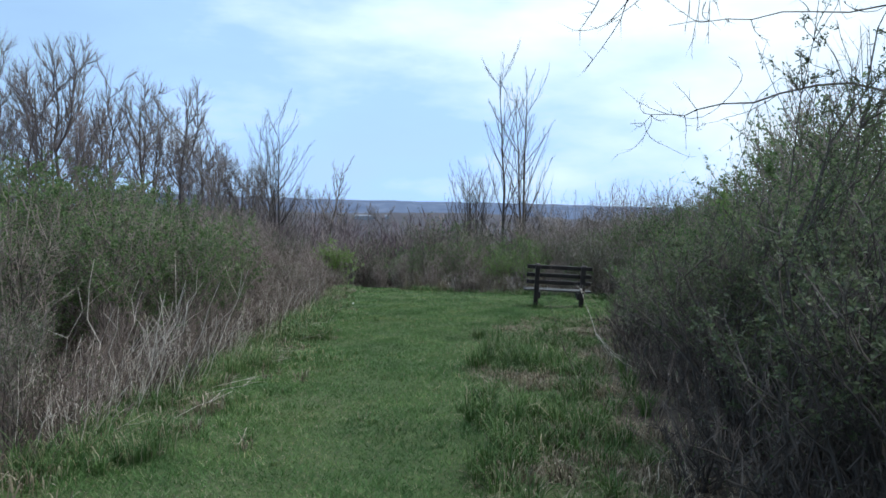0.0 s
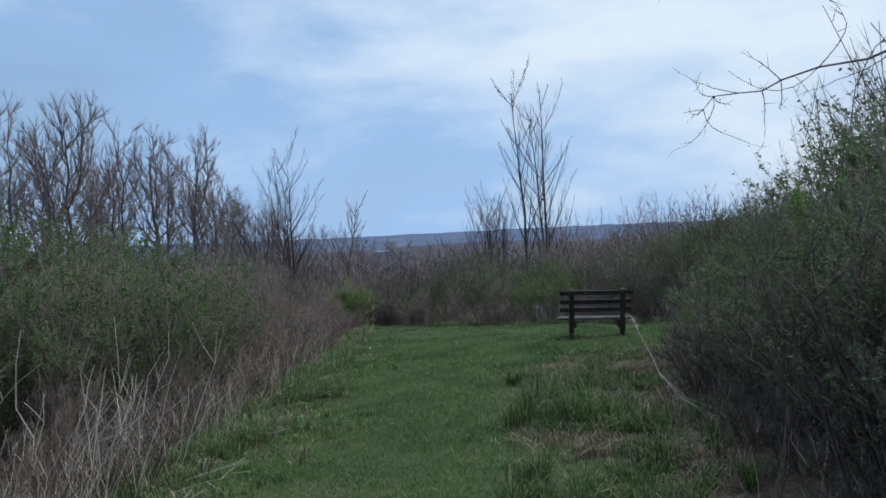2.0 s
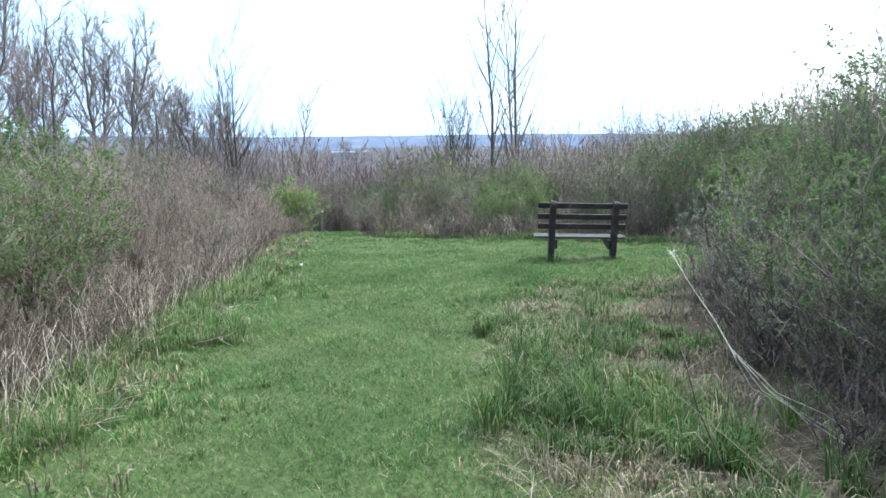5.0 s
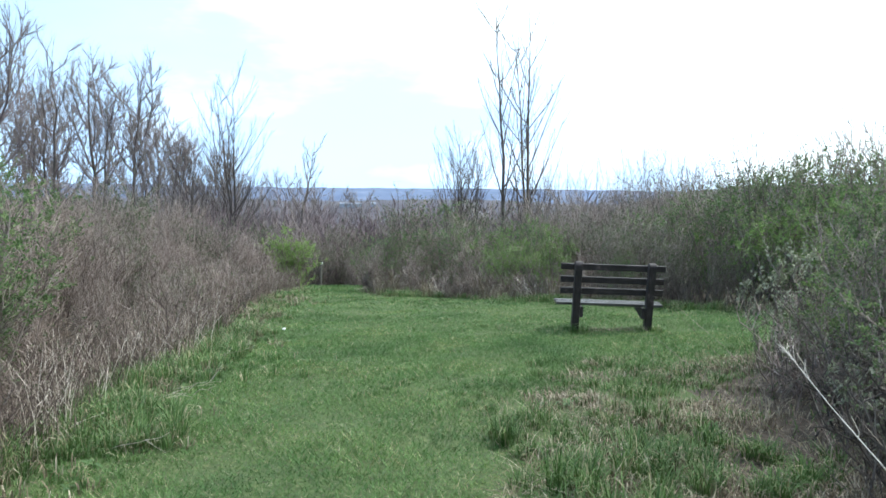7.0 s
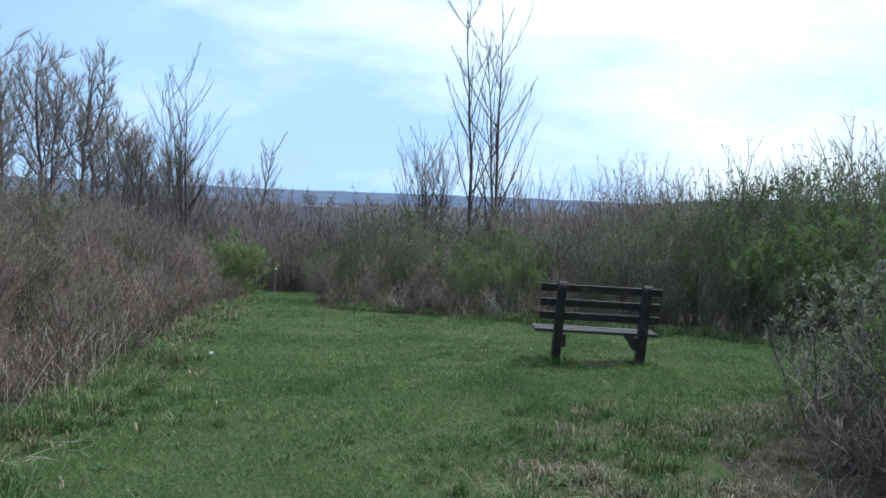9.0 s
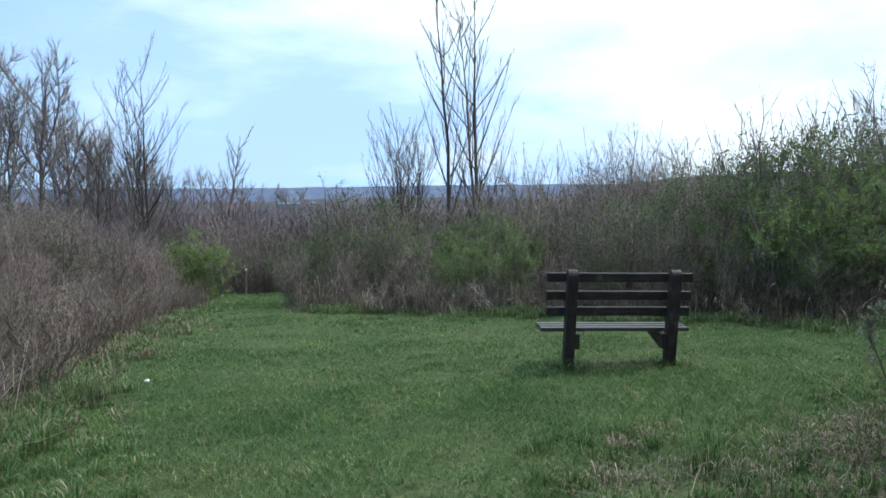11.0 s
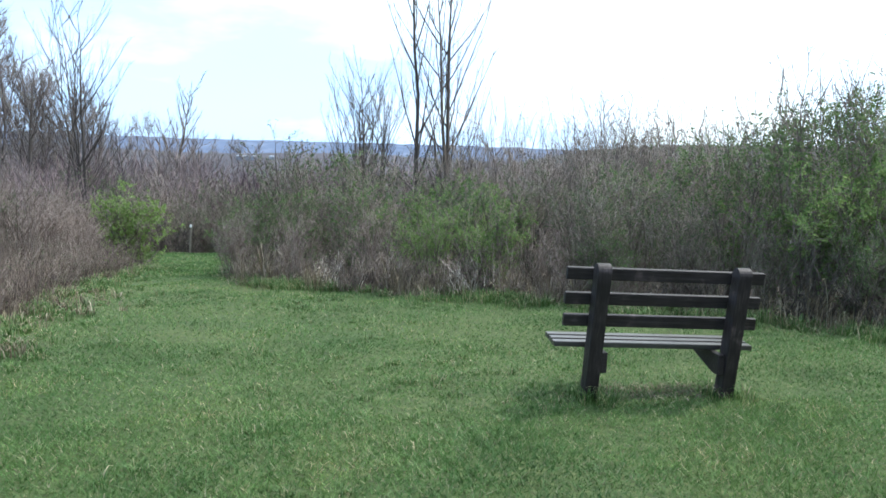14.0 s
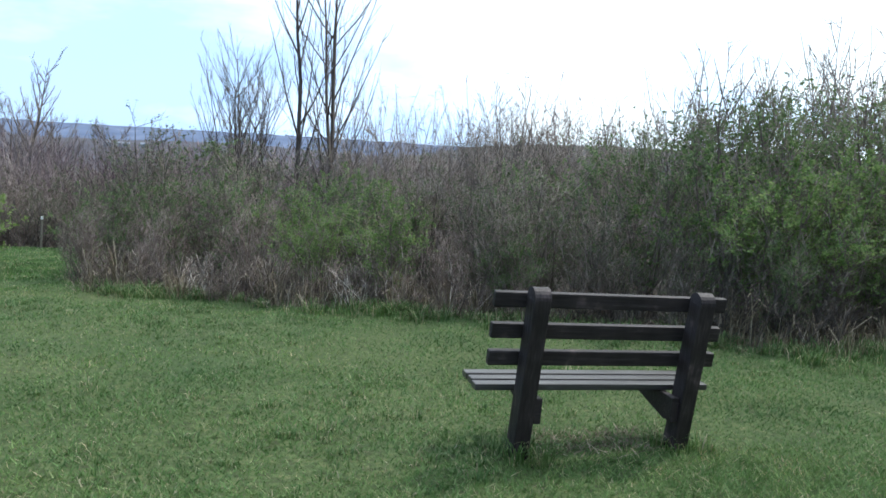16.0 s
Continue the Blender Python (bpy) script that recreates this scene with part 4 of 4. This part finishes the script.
bench = new("bench")
tagged(bench, "dark weathered timber park bench seen from behind", "bench")
LEAN = 7.0
tilt = Matrix.Rotation(radians(LEAN), 4, "X")
for px in (-0.488, 0.514):
    bm = bmesh.new()
    bar(bm, px - 0.048, px + 0.048, -0.06, 0.06, -0.16, 0.925, 0.008, tilt)
    bmesh.ops.create_cone(bm, cap_ends=True, segments=20, radius1=0.06, radius2=0.06, depth=0.094,
                                matrix=tilt @ Matrix.Translation((px, 0, 0.92)) @ Matrix.Rotation(radians(90), 4, "Y"))
    part("post", bm_mesh("post", bm, MAT_UPRIGHT), bench)
for k, z in enumerate((0.885, 0.706, 0.547)):
    bm = bmesh.new()
    bar(bm, -0.715 + 0.004 * k, 0.72 - 0.006 * k, 0.062, 0.106, z - 0.043, z + 0.043, 0.007, tilt)
    part("back_slat", bm_mesh("back_slat", bm, MAT_TIMBER), bench)
for k in range(3):
    bm = bmesh.new()
    y = 0.062 + 0.09 * k
    bar(bm, -0.745 + 0.004 * (k % 2), 0.735, y, y + 0.082, 0.345 + 0.006 * k, 0.383 + 0.006 * k, 0.007)
    part("seat_plank", bm_mesh("seat_plank", bm, MAT_SEAT), bench, "worn pale-topped plank")
for px in (-0.488, 0.514):
    inner = 1 if px < 0 else -1
    x0, x1 = sorted((px + inner * 0.05, px + inner * 0.095))
    bm = bmesh.new()
    side = ((-0.075, 0.195), (0.02, 0.195), (0.46, 0.3), (0.46, 0.342), (-0.075, 0.342))
    ring = [bm.verts.new((x0, y, z)) for y, z in side]
    face = bm.faces.new(ring)
    out = bmesh.ops.extrude_face_region(bm, geom=[face])
    bmesh.ops.translate(bm, vec=(x1 - x0, 0, 0), verts=[v for v in out["geom"] if isinstance(v, bmesh.types.BMVert)])
    bmesh.ops.bevel(bm, geom=list(bm.edges), offset=0.004, segments=1, affect="EDGES")
    part("bearer", bm_mesh("bearer", bm, MAT_TIMBER), bench, "tapered arm carrying the seat")
bench.matrix_world = pose(2.692, 17.58, gz(2.705, 17.58) + 0.006, 0, 1.3, -1.5)


# ---- trail post ----
def trail_post(x, y):
    ob = new("trail_post")
    bm = bmesh.new()
    bar(bm, -0.032, 0.032, -0.032, 0.032, -0.2, 0.95, 0.008)
    part("stake", bm_mesh("stake", bm, MAT_POST), ob)
    bm = bmesh.new()
    bar(bm, -0.038, 0.038, -0.038, 0.038, 0.951, 1.05, 0.01)
    part("cap", bm_mesh("cap", bm, MAT_WHITE), ob, "white-painted top")
    ob.matrix_world = pose(x, y, gz(x, y), 1, 2, 15)
    tagged(ob, "grey wooden trail post with a white top", "post")


trail_post(-4.4, 41.8)


# ---- dead canes and stalks ----
def cane_bed(name, label, spots, height, material, rng, tilt=0.25, r=0.0035):
    wd = Wood()
    for x, y in spots:
        h = height * rng.uniform(0.5, 1.3)
        z = gz(x, y) - 0.02
        d = np.array([rng.normal(0, tilt), rng.normal(0, tilt), 1.0]) * h
        p = np.array([x, y, z])
        wd.shoot([p, p + d * 0.5 + rng.normal(0, 0.02, 3), p + d + rng.normal(0, 0.05, 3)], r, r * 0.4)
        for k in range(rng.integers(1, 4)):
            b0 = p + d * rng.uniform(0.5, 0.95)
            wd.spike(b0, b0 + np.array([rng.normal(0, 0.5), rng.normal(0, 0.5), 0.8]) * rng.uniform(0.05, 0.2), r * 0.7)
    return tagged(new(name, wd.wood_mesh(name, material)), label, "dead stalks", kind="stuff")


rng = np.random.default_rng(12)
ys = rng.uniform(1.5, 29, 2600)
cane_bed("dead_canes", "dense dead brown weed stalks edging the brush", [(float(left_edge(v)) - abs(rng.normal(0.1, 0.5)) + 0.05, v) for v in ys], 0.55, MAT_CANE, rng)
ys = rng.uniform(5.5, 17, 300)
cane_bed("pale_stalks", "bleached dry stalks in front of the brush", [(float(left_edge(v)) - abs(rng.normal(0.0, 0.45)) + 0.12, v) for v in ys], 0.55, MAT_PALE, rng, 0.3, 0.003)
xs = rng.uniform(-1.8, 8, 1100)
cane_bed("thicket_canes", "dead brown stalks before the thicket", [(u, float(back_edge(u)) + abs(rng.normal(0.1, 0.4))) for u in xs if patchy(u, 0.0, 2.7, 3) > 0.5], 0.5, MAT_CANE, rng)
ys = rng.uniform(1.5, 14.6, 260)
cane_bed("bush_canes", "dead twiggy stalks before the bushes", [(float(right_edge(v)) + abs(rng.normal(0.2, 0.5)) - 0.1, v) for v in ys], 0.6, MAT_CANE, rng, 0.5)
xs = rng.uniform(-1.3, 3.4, 150)
cane_bed("straw_stalks", "bleached dry grass stems before the thicket", [(u, float(back_edge(u)) - 0.1 + abs(rng.normal(0, 0.2))) for u in xs if patchy(u, 3.0, 3.3, 6) > 0.52], 0.45, MAT_PALE, rng, 0.35)


# ---- tree reaching over the way, and a leafing sapling ----
def droop_limb(wd, pts, r0, rng, subs, length, fall, spots=None):
    """A limb through a few turning points, with crooked hanging side twigs."""
    pts = [np.asarray(p, float) for p in pts]
    line = []
    for a, c in zip(pts, pts[1:]):
        for u in np.linspace(0, 1, 6)[:-1]:
            line.append(a + (c - a) * u + rng.normal(0, 0.022, 3))
    line.append(pts[-1])
    wd.shoot(line, r0, 0.003)
    for k in range(subs):
        i = int(rng.uniform(0.15, 1.0) * (len(line) - 1))
        p = line[i]
        d = unit(unit(line[min(i + 1, len(line) - 1)] - line[max(i - 1, 0)]) * 0.8 + np.array([*rng.normal(0, 0.6, 2), rng.normal(-fall, 0.5)]))
        L = length * rng.uniform(0.35, 1.1)
        q = [p]
        bend = rng.normal(0, 0.16, 3)
        for j in range(7):
            d = unit(d + bend + rng.normal(0, 0.16, 3) + (0, 0, 0.03 * j - 0.1 * fall))
            q.append(q[-1] + d * L / 7)
        wd.shoot(q, 0.0045, 0.0016)
        for t in range(5):
            b0 = q[rng.integers(2, 8)]
            b1 = b0 + unit(d + rng.normal(0, 0.7, 3)) * rng.uniform(0.05, 0.16)
            wd.spike(b0, b1, 0.0026)
            if spots is not None:
                spots.append((b0, b1))
    return line


rng = np.random.default_rng(90)
tree = new("overhanging_tree")
bx, by = 4.15, 4.0
bz = gz(bx, by)
wd = Wood()
wd.shoot([(0, 0, -0.2), (0.05, 0.02, 0.9), (-0.05, 0.05, 2.0), (-0.02, 0.1, 3.2), (0.1, 0.1, 4.6), (0.15, 0.2, 6.0)], 0.1, 0.02)
part("trunk", wd.wood_mesh("trunk", MAT_BARK), tree)
for pts, r, n, L, fall in (
    (((-0.03, 0.05, 2.9), (-1.4, 0.35, 3.45), (-2.5, 0.6, 3.2), (-3.45, 0.65, 2.8)), 0.014, 16, 0.75, 0.55),
    (((0, 0.08, 3.1), (-1.2, 0.9, 3.4), (-2.1, 1.5, 3.35), (-2.9, 1.9, 3.2)), 0.013, 16, 0.65, 0.55),
    (((0, 0.08, 2.6), (-0.8, 1.2, 3.0), (-1.5, 2.4, 3.2), (-2.2, 3.0, 3.2)), 0.011, 10, 0.5, 0.5),
    (((-0.05, 0.05, 2.1), (-1.3, 1.6, 2.5), (-1.8, 3.3, 2.52), (-2.05, 4.9, 2.55)), 0.015, 22, 0.65, 0.25),
    (((0.05, 0.1, 4.2), (0.9, 0.9, 5.0), (1.6, 1.6, 5.4)), 0.02, 10, 0.8, 0.2),
):
    wd = Wood()
    droop_limb(wd, pts, r, rng, n, L, fall)
    part("limb", wd.wood_mesh("limb", MAT_BARK), tree)
tree.matrix_world = pose(bx, by, bz)
tagged(tree, "bare tree with thin drooping limbs over the way", "tree")

sap = new("sapling")
wd, lf, spots = Wood(), Wood(), []
for k in range(10):
    a = rng.uniform(-0.9, 0.9)
    far = rng.uniform(0.1, 1.5)
    top = np.array([0.25 + far * math.cos(a), far * math.sin(a) * 1.3, rng.uniform(2.3, 3.6)]) if k else np.array([0.85, -0.1, 3.3])
    droop_limb(wd, ((rng.normal(0, 0.1), rng.normal(0, 0.1), -0.1), (0.1 + top[0] * 0.2, top[1] * 0.2, top[2] * 0.45), top), 0.026 if k == 0 else 0.011, rng, 22, 0.5, -0.2, spots)
part("branchwork", wd.wood_mesh("branchwork", MAT_BARK), sap)
sp = np.array(spots)
pick = rng.integers(0, len(sp), 10000)
u = rng.uniform(0, 1, (10000, 1))
lf.leaves(sp[pick, 0] * (1 - u) + sp[pick, 1] * u, 0.033, 0.012, rng)
part("foliage", lf.leaf_mesh("foliage", MAT_OLIVE), sap)
sap.matrix_world = pose(2.15, 5.4, gz(2.15, 5.4))
tagged(sap, "leaning leafing sapling above the dark bushes", "sapling")


# ---- single bleached stalks and fallen twigs ----
def stalk(name, label, root, tip, r, material, forks, rng, group, crook=0.026, reach=0.4):
    ob = new(name)
    wd = Wood()
    d = np.asarray(tip, float) - np.asarray(root, float)
    L = np.linalg.norm(d)
    line = [d * u + rng.normal(0, crook * L, 3) * (0 < u < 1) for u in np.linspace(0, 1, 6)]
    wd.shoot(line, r, r * 0.45)
    part("stem", wd.wood_mesh("stem", material), ob)
    for k in range(forks):
        wd = Wood()
        i = int(rng.integers(2, 5))
        e = line[i] + unit(unit(d) + rng.normal(0, 0.45, 3)) * L * rng.uniform(0.12, reach)
        wd.shoot([line[i], (line[i] + e) / 2 + rng.normal(0, 0.008 * L, 3), e], r * 0.6, r * 0.3)
        part("fork", wd.wood_mesh("fork", material), ob)
    ob.matrix_world = Matrix.Translation(root)
    return tagged(ob, label, "dead stalk", group)


g = "bleached stalks at the edge of the brush"
for k in range(22):
    x = -2.45 - 0.95 * rng.uniform(0, 1) ** 1.3
    y = 7.2 + rng.uniform(-0.6, 2.2)
    h = rng.uniform(0.6, 1.25)
    lean = rng.uniform(0.2, 0.6)
    z = gz(x, y) - 0.03
    stalk("dead_stalk", "bleached dead weed stalk leaning over grass", (x, y, z), (x + lean * h * rng.uniform(0.2, 1), y + rng.normal(0, 0.1), z + h), 0.0048, MAT_PALE, 2, rng, g)
stalk("dead_stalk", "tall straight bleached weed stalk", (-3.2, 7.4, gz(-3.2, 7.4) - 0.03), (-3.2, 7.45, gz(-3.2, 7.4) + 1.4), 0.006, MAT_PALE, 1, rng, g)
for k in range(20):
    y = 6.0 + rng.uniform(0, 10)
    x = float(left_edge(y)) + 0.25 + rng.uniform(-0.2, 0.55)
    z = gz(x, y) + 0.02
    stalk("dead_stalk", "fallen bleached stalk lying over grass", (x - rng.uniform(0.1, 0.35), y, z), (x + rng.uniform(0.05, 0.3), y + rng.normal(0, 0.25), z + rng.uniform(0.04, 0.2)), 0.0042, MAT_PALE, 2, rng, g)
g = "arching twigs in the rank grass"


def arching_cane(node, tip, ends):
    """A bleached cane that splits into thin strands towards its roots, with a frayed head."""
    ob = new("dead_stalk")
    node, tip = np.array(node), np.array(tip)
    d = tip - node
    wd = Wood()
    wd.shoot([node * 0, d * 0.3 + (0.012, 0, 0), d * 0.62 + (-0.008, 0, 0.006), d], 0.0032, 0.0026)
    part("stem", wd.wood_mesh("stem", MAT_PALE), ob)
    for e in ends:
        e = np.array(e) - node
        e[2] = gz(e[0] + node[0], e[1] + node[1]) - 0.03 - node[2]
        wd = Wood()
        wd.shoot([d * rng.uniform(0, 0.12), e * 0.3 + (0, 0, -0.05), e * 0.6 + (0, 0, rng.uniform(-0.06, 0.05)), e], 0.0022, 0.0024)
        part("strand", wd.wood_mesh("strand", MAT_PALE), ob)
    for u in (0.45, 0.8, 0.84, 0.9):
        wd = Wood()
        b = d * u
        wd.shoot([b, b + (rng.normal(0, 0.02), rng.normal(0, 0.02), 0.03), b + (rng.normal(0, 0.02), 0.02, 0.09)], 0.0022, 0.0012)
        part("fork", wd.wood_mesh("fork", MAT_PALE), ob)
    wd = Wood()
    for k in range(26):
        b = d * rng.uniform(0.93, 1.02)
        wd.spike(b, b + unit(d * 0.4 + rng.normal(0, 0.3, 3) + (0, 0, 0.15)) * rng.uniform(0.04, 0.12), 0.0012)
    part("seed_head", wd.wood_mesh("seed_head", MAT_PALE), ob, "frayed dry seed head")
    ob.matrix_world = Matrix.Translation(node)
    tagged(ob, "long bleached cane arching over rank grass", "dead stalk", g)


arching_cane((1.88, 9.25, -0.18), (1.93, 10.6, 0.22), ((2.42, 9.0, 0), (2.5, 8.75, 0), (2.3, 8.95, 0), (2.38, 8.7, 0), (2.2, 9.2, 0)))
stalk("dead_stalk", "thin dark upright twig in rank grass", (1.58, 8.5, gz(1.58, 8.5) - 0.05), (1.11, 8.36, 0.47), 0.0058, MAT_BARK, 2, rng, g, 0.008, 0.16)
for k in range(8):
    x, y = 1.5 + rng.uniform(0, 1.2), 6.5 + rng.uniform(0, 6.0)
    z = gz(x, y) + 0.03
    stalk("dead_stalk", "fallen dry cane lying in rank grass", (x, y, z), (x + rng.normal(0, 0.4), y + rng.normal(0, 0.25), z + rng.uniform(0.05, 0.22)), 0.003, MAT_STRAW, 1, rng, g)


# ---- far farm buildings across the valley ----
MAT_SIDING, nt, b = nodes("blue_grey_metal", 0.6)
nt.links.new(ramp(nt, noise_tex(nt, 0.5), [(0.3, (0.22, 0.25, 0.3)), (0.7, (0.32, 0.35, 0.4))]), b.inputs["Base Color"])


def farm_building(x, y, z, length, width, height):
    ob = new("farm_building")
    bm = bmesh.new()
    bar(bm, -length / 2, length / 2, -width / 2, width / 2, -6, height * 0.6, 0.05)
    part("wall", bm_mesh("wall", bm, MAT_SIDING), ob)
    bm = bmesh.new()
    prof = ((-width / 2 - 0.4, height * 0.6), (0, height), (width / 2 + 0.4, height * 0.6))
    ring = [bm.verts.new((-length / 2 - 0.5, v, w)) for v, w in prof]
    out = bmesh.ops.extrude_face_region(bm, geom=[bm.faces.new(ring)])
    bmesh.ops.translate(bm, vec=(length + 1, 0, 0), verts=[v for v in out["geom"] if isinstance(v, bmesh.types.BMVert)])
    part("roof", bm_mesh("roof", bm, MAT_SIDING), ob, "pale metal roof")
    ob.matrix_world = pose(x, y, z, 0, 0, 5)
    return tagged(ob, "long white farm building across the valley", "building", "far farm buildings")


farm_building(-127, 1389, -25.5, 38, 10, 5)
farm_building(-88, 1392, -25.0, 8, 7, 5)


# ---- broad-leaved weeds ----
MAT_DOCK = plant_material("dock_leaf", [(0.0, (0.05, 0.1, 0.03)), (1.0, (0.11, 0.19, 0.06))], WHITE2, 9.0, 0.5, 0.2)


def weed(x, y, size, n):
    """A rosette of long leaves with a folded midrib, arching outwards."""
    ob = new("weed")
    for k in range(n):
        a = 2 * math.pi * k / n + rng.uniform(-0.3, 0.3)
        L, W, up = size * rng.uniform(0.7, 1.2), size * 0.26, rng.uniform(0.5, 1.1)
        v, f = [], []
        for i, u in enumerate(np.linspace(0, 1, 6)):
            r, h = L * u * 0.85, L * (up * u - 0.75 * u * u)
            w = W * math.sin(math.pi * min(u * 0.9 + 0.08, 1.0)) * 0.5
            for sgn, dz in ((-1, 0.25 * w), (0, 0), (1, 0.25 * w)):
                v.append((r * math.cos(a) - sgn * w * math.sin(a), r * math.sin(a) + sgn * w * math.cos(a), h + dz))
            if i:
                o = 3 * i
                f += [(o - 3, o - 2, o + 1, o), (o - 2, o - 1, o + 2, o + 1)]
        part("leaf", mesh_of("leaf", v, f, MAT_DOCK), ob)
    ob.matrix_world = pose(x, y, gz(x, y) - 0.003, 0, 0, rng.uniform(0, 360))
    tagged(ob, "broad-leaved green weed rosette in meadow grass", "weed", "weeds along the mown way")


for k in range(26):
    y = 8.2 + 0.36 * k + rng.uniform(-0.15, 0.15)
    x = float(left_edge(y)) + 0.35 + abs(rng.normal(0.1, 0.28))
    weed(x, y, rng.uniform(0.08, 0.14), int(rng.integers(5, 8)))
for x, y, q in ((0.75, 12.4, 0.15), (1.0, 10.9, 0.13), (1.3, 13.2, 0.15), (0.62, 9.4, 0.12), (1.9, 12.6, 0.15), (1.66, 9.77, 0.15), (1.5, 9.6, 0.13), (1.52, 8.87, 0.14), (4.2, 16.9, 0.11), (5.0, 17.6, 0.11)):
    weed(x, y, q, 7)


# ---- leaning straw tufts before the thicket ----
x = RNG.uniform(-1.0, 8.5, 330)
y = back_edge(x) + RNG.normal(0.25, 0.35, len(x))
k = patchy(x, y, 1.7, 4) > RNG.uniform(0.3, 1.1, len(x))
tussocks("thicket_straw", x[k], y[k], 14, RNG.uniform(0.2, 0.5, len(x[k])), MAT_STRAW, "dead bent grass along the foot of the thicket", 0.1, 0.0028)
x = RNG.uniform(-1.2, 9.0, 420)
y = back_edge(x) - np.abs(RNG.normal(0.05, 0.35, len(x)))
k = patchy(x, y, 1.3, 9) > RNG.uniform(0.15, 0.95, len(x))
tussocks("thicket_grass", x[k], y[k], 30, RNG.uniform(0.06, 0.18, len(x[k])), MAT_TALL, "longer green grass tufts before the thicket", 0.09, 0.0038)
x, y = np.array([2.8, 2.95, 0.25, -0.55, 1.35, 3.6]), np.array([22.75, 22.9, 24.3, 25.0, 23.6, 22.2])
tussocks("straw_tufts", x, y, 45, 0.5, MAT_STRAW, "tall bleached grass tufts before the thicket", 0.1)


# ---- worn ground below the bench and a scrap in the grass ----
x, y = np.array([2.16, 2.24, 2.1, 3.2, 3.28, 3.14, 3.34, 2.3]), np.array([17.5, 17.62, 17.66, 17.5, 17.6, 17.64, 17.48, 17.46])
tussocks("leg_tufts", x, y, 60, 0.11, MAT_TALL, "longer grass tufts left round the bench legs", 0.07, 0.003)
x, y = scatter(1400, 2.2, 3.3, 17.35, 18.1, lambda x, y: ((x - 2.75) / 0.55) ** 2 + ((y - 17.75) / 0.3) ** 2 < RNG.uniform(0.2, 1.2, len(x)))
blades("bench_thatch", x, y, 0.035, 0.008, 2.4, MAT_STRAW, "dry thatch on the worn ground below the bench", 2)
bm = bmesh.new()
bmesh.ops.create_icosphere(bm, subdivisions=2, radius=0.028)
for v in bm.verts:
    v.co *= 1 + 0.55 * noise.noise(v.co * 60)
    v.co.z *= 0.6
scrap = new("paper_scrap", bm_mesh("paper_scrap", bm, MAT_WHITE))
scrap.matrix_world = pose(-1.87, 18.0, gz(-1.87, 18.0) + 0.03)
tagged(scrap, "small crumpled white scrap lying in the grass", "litter")
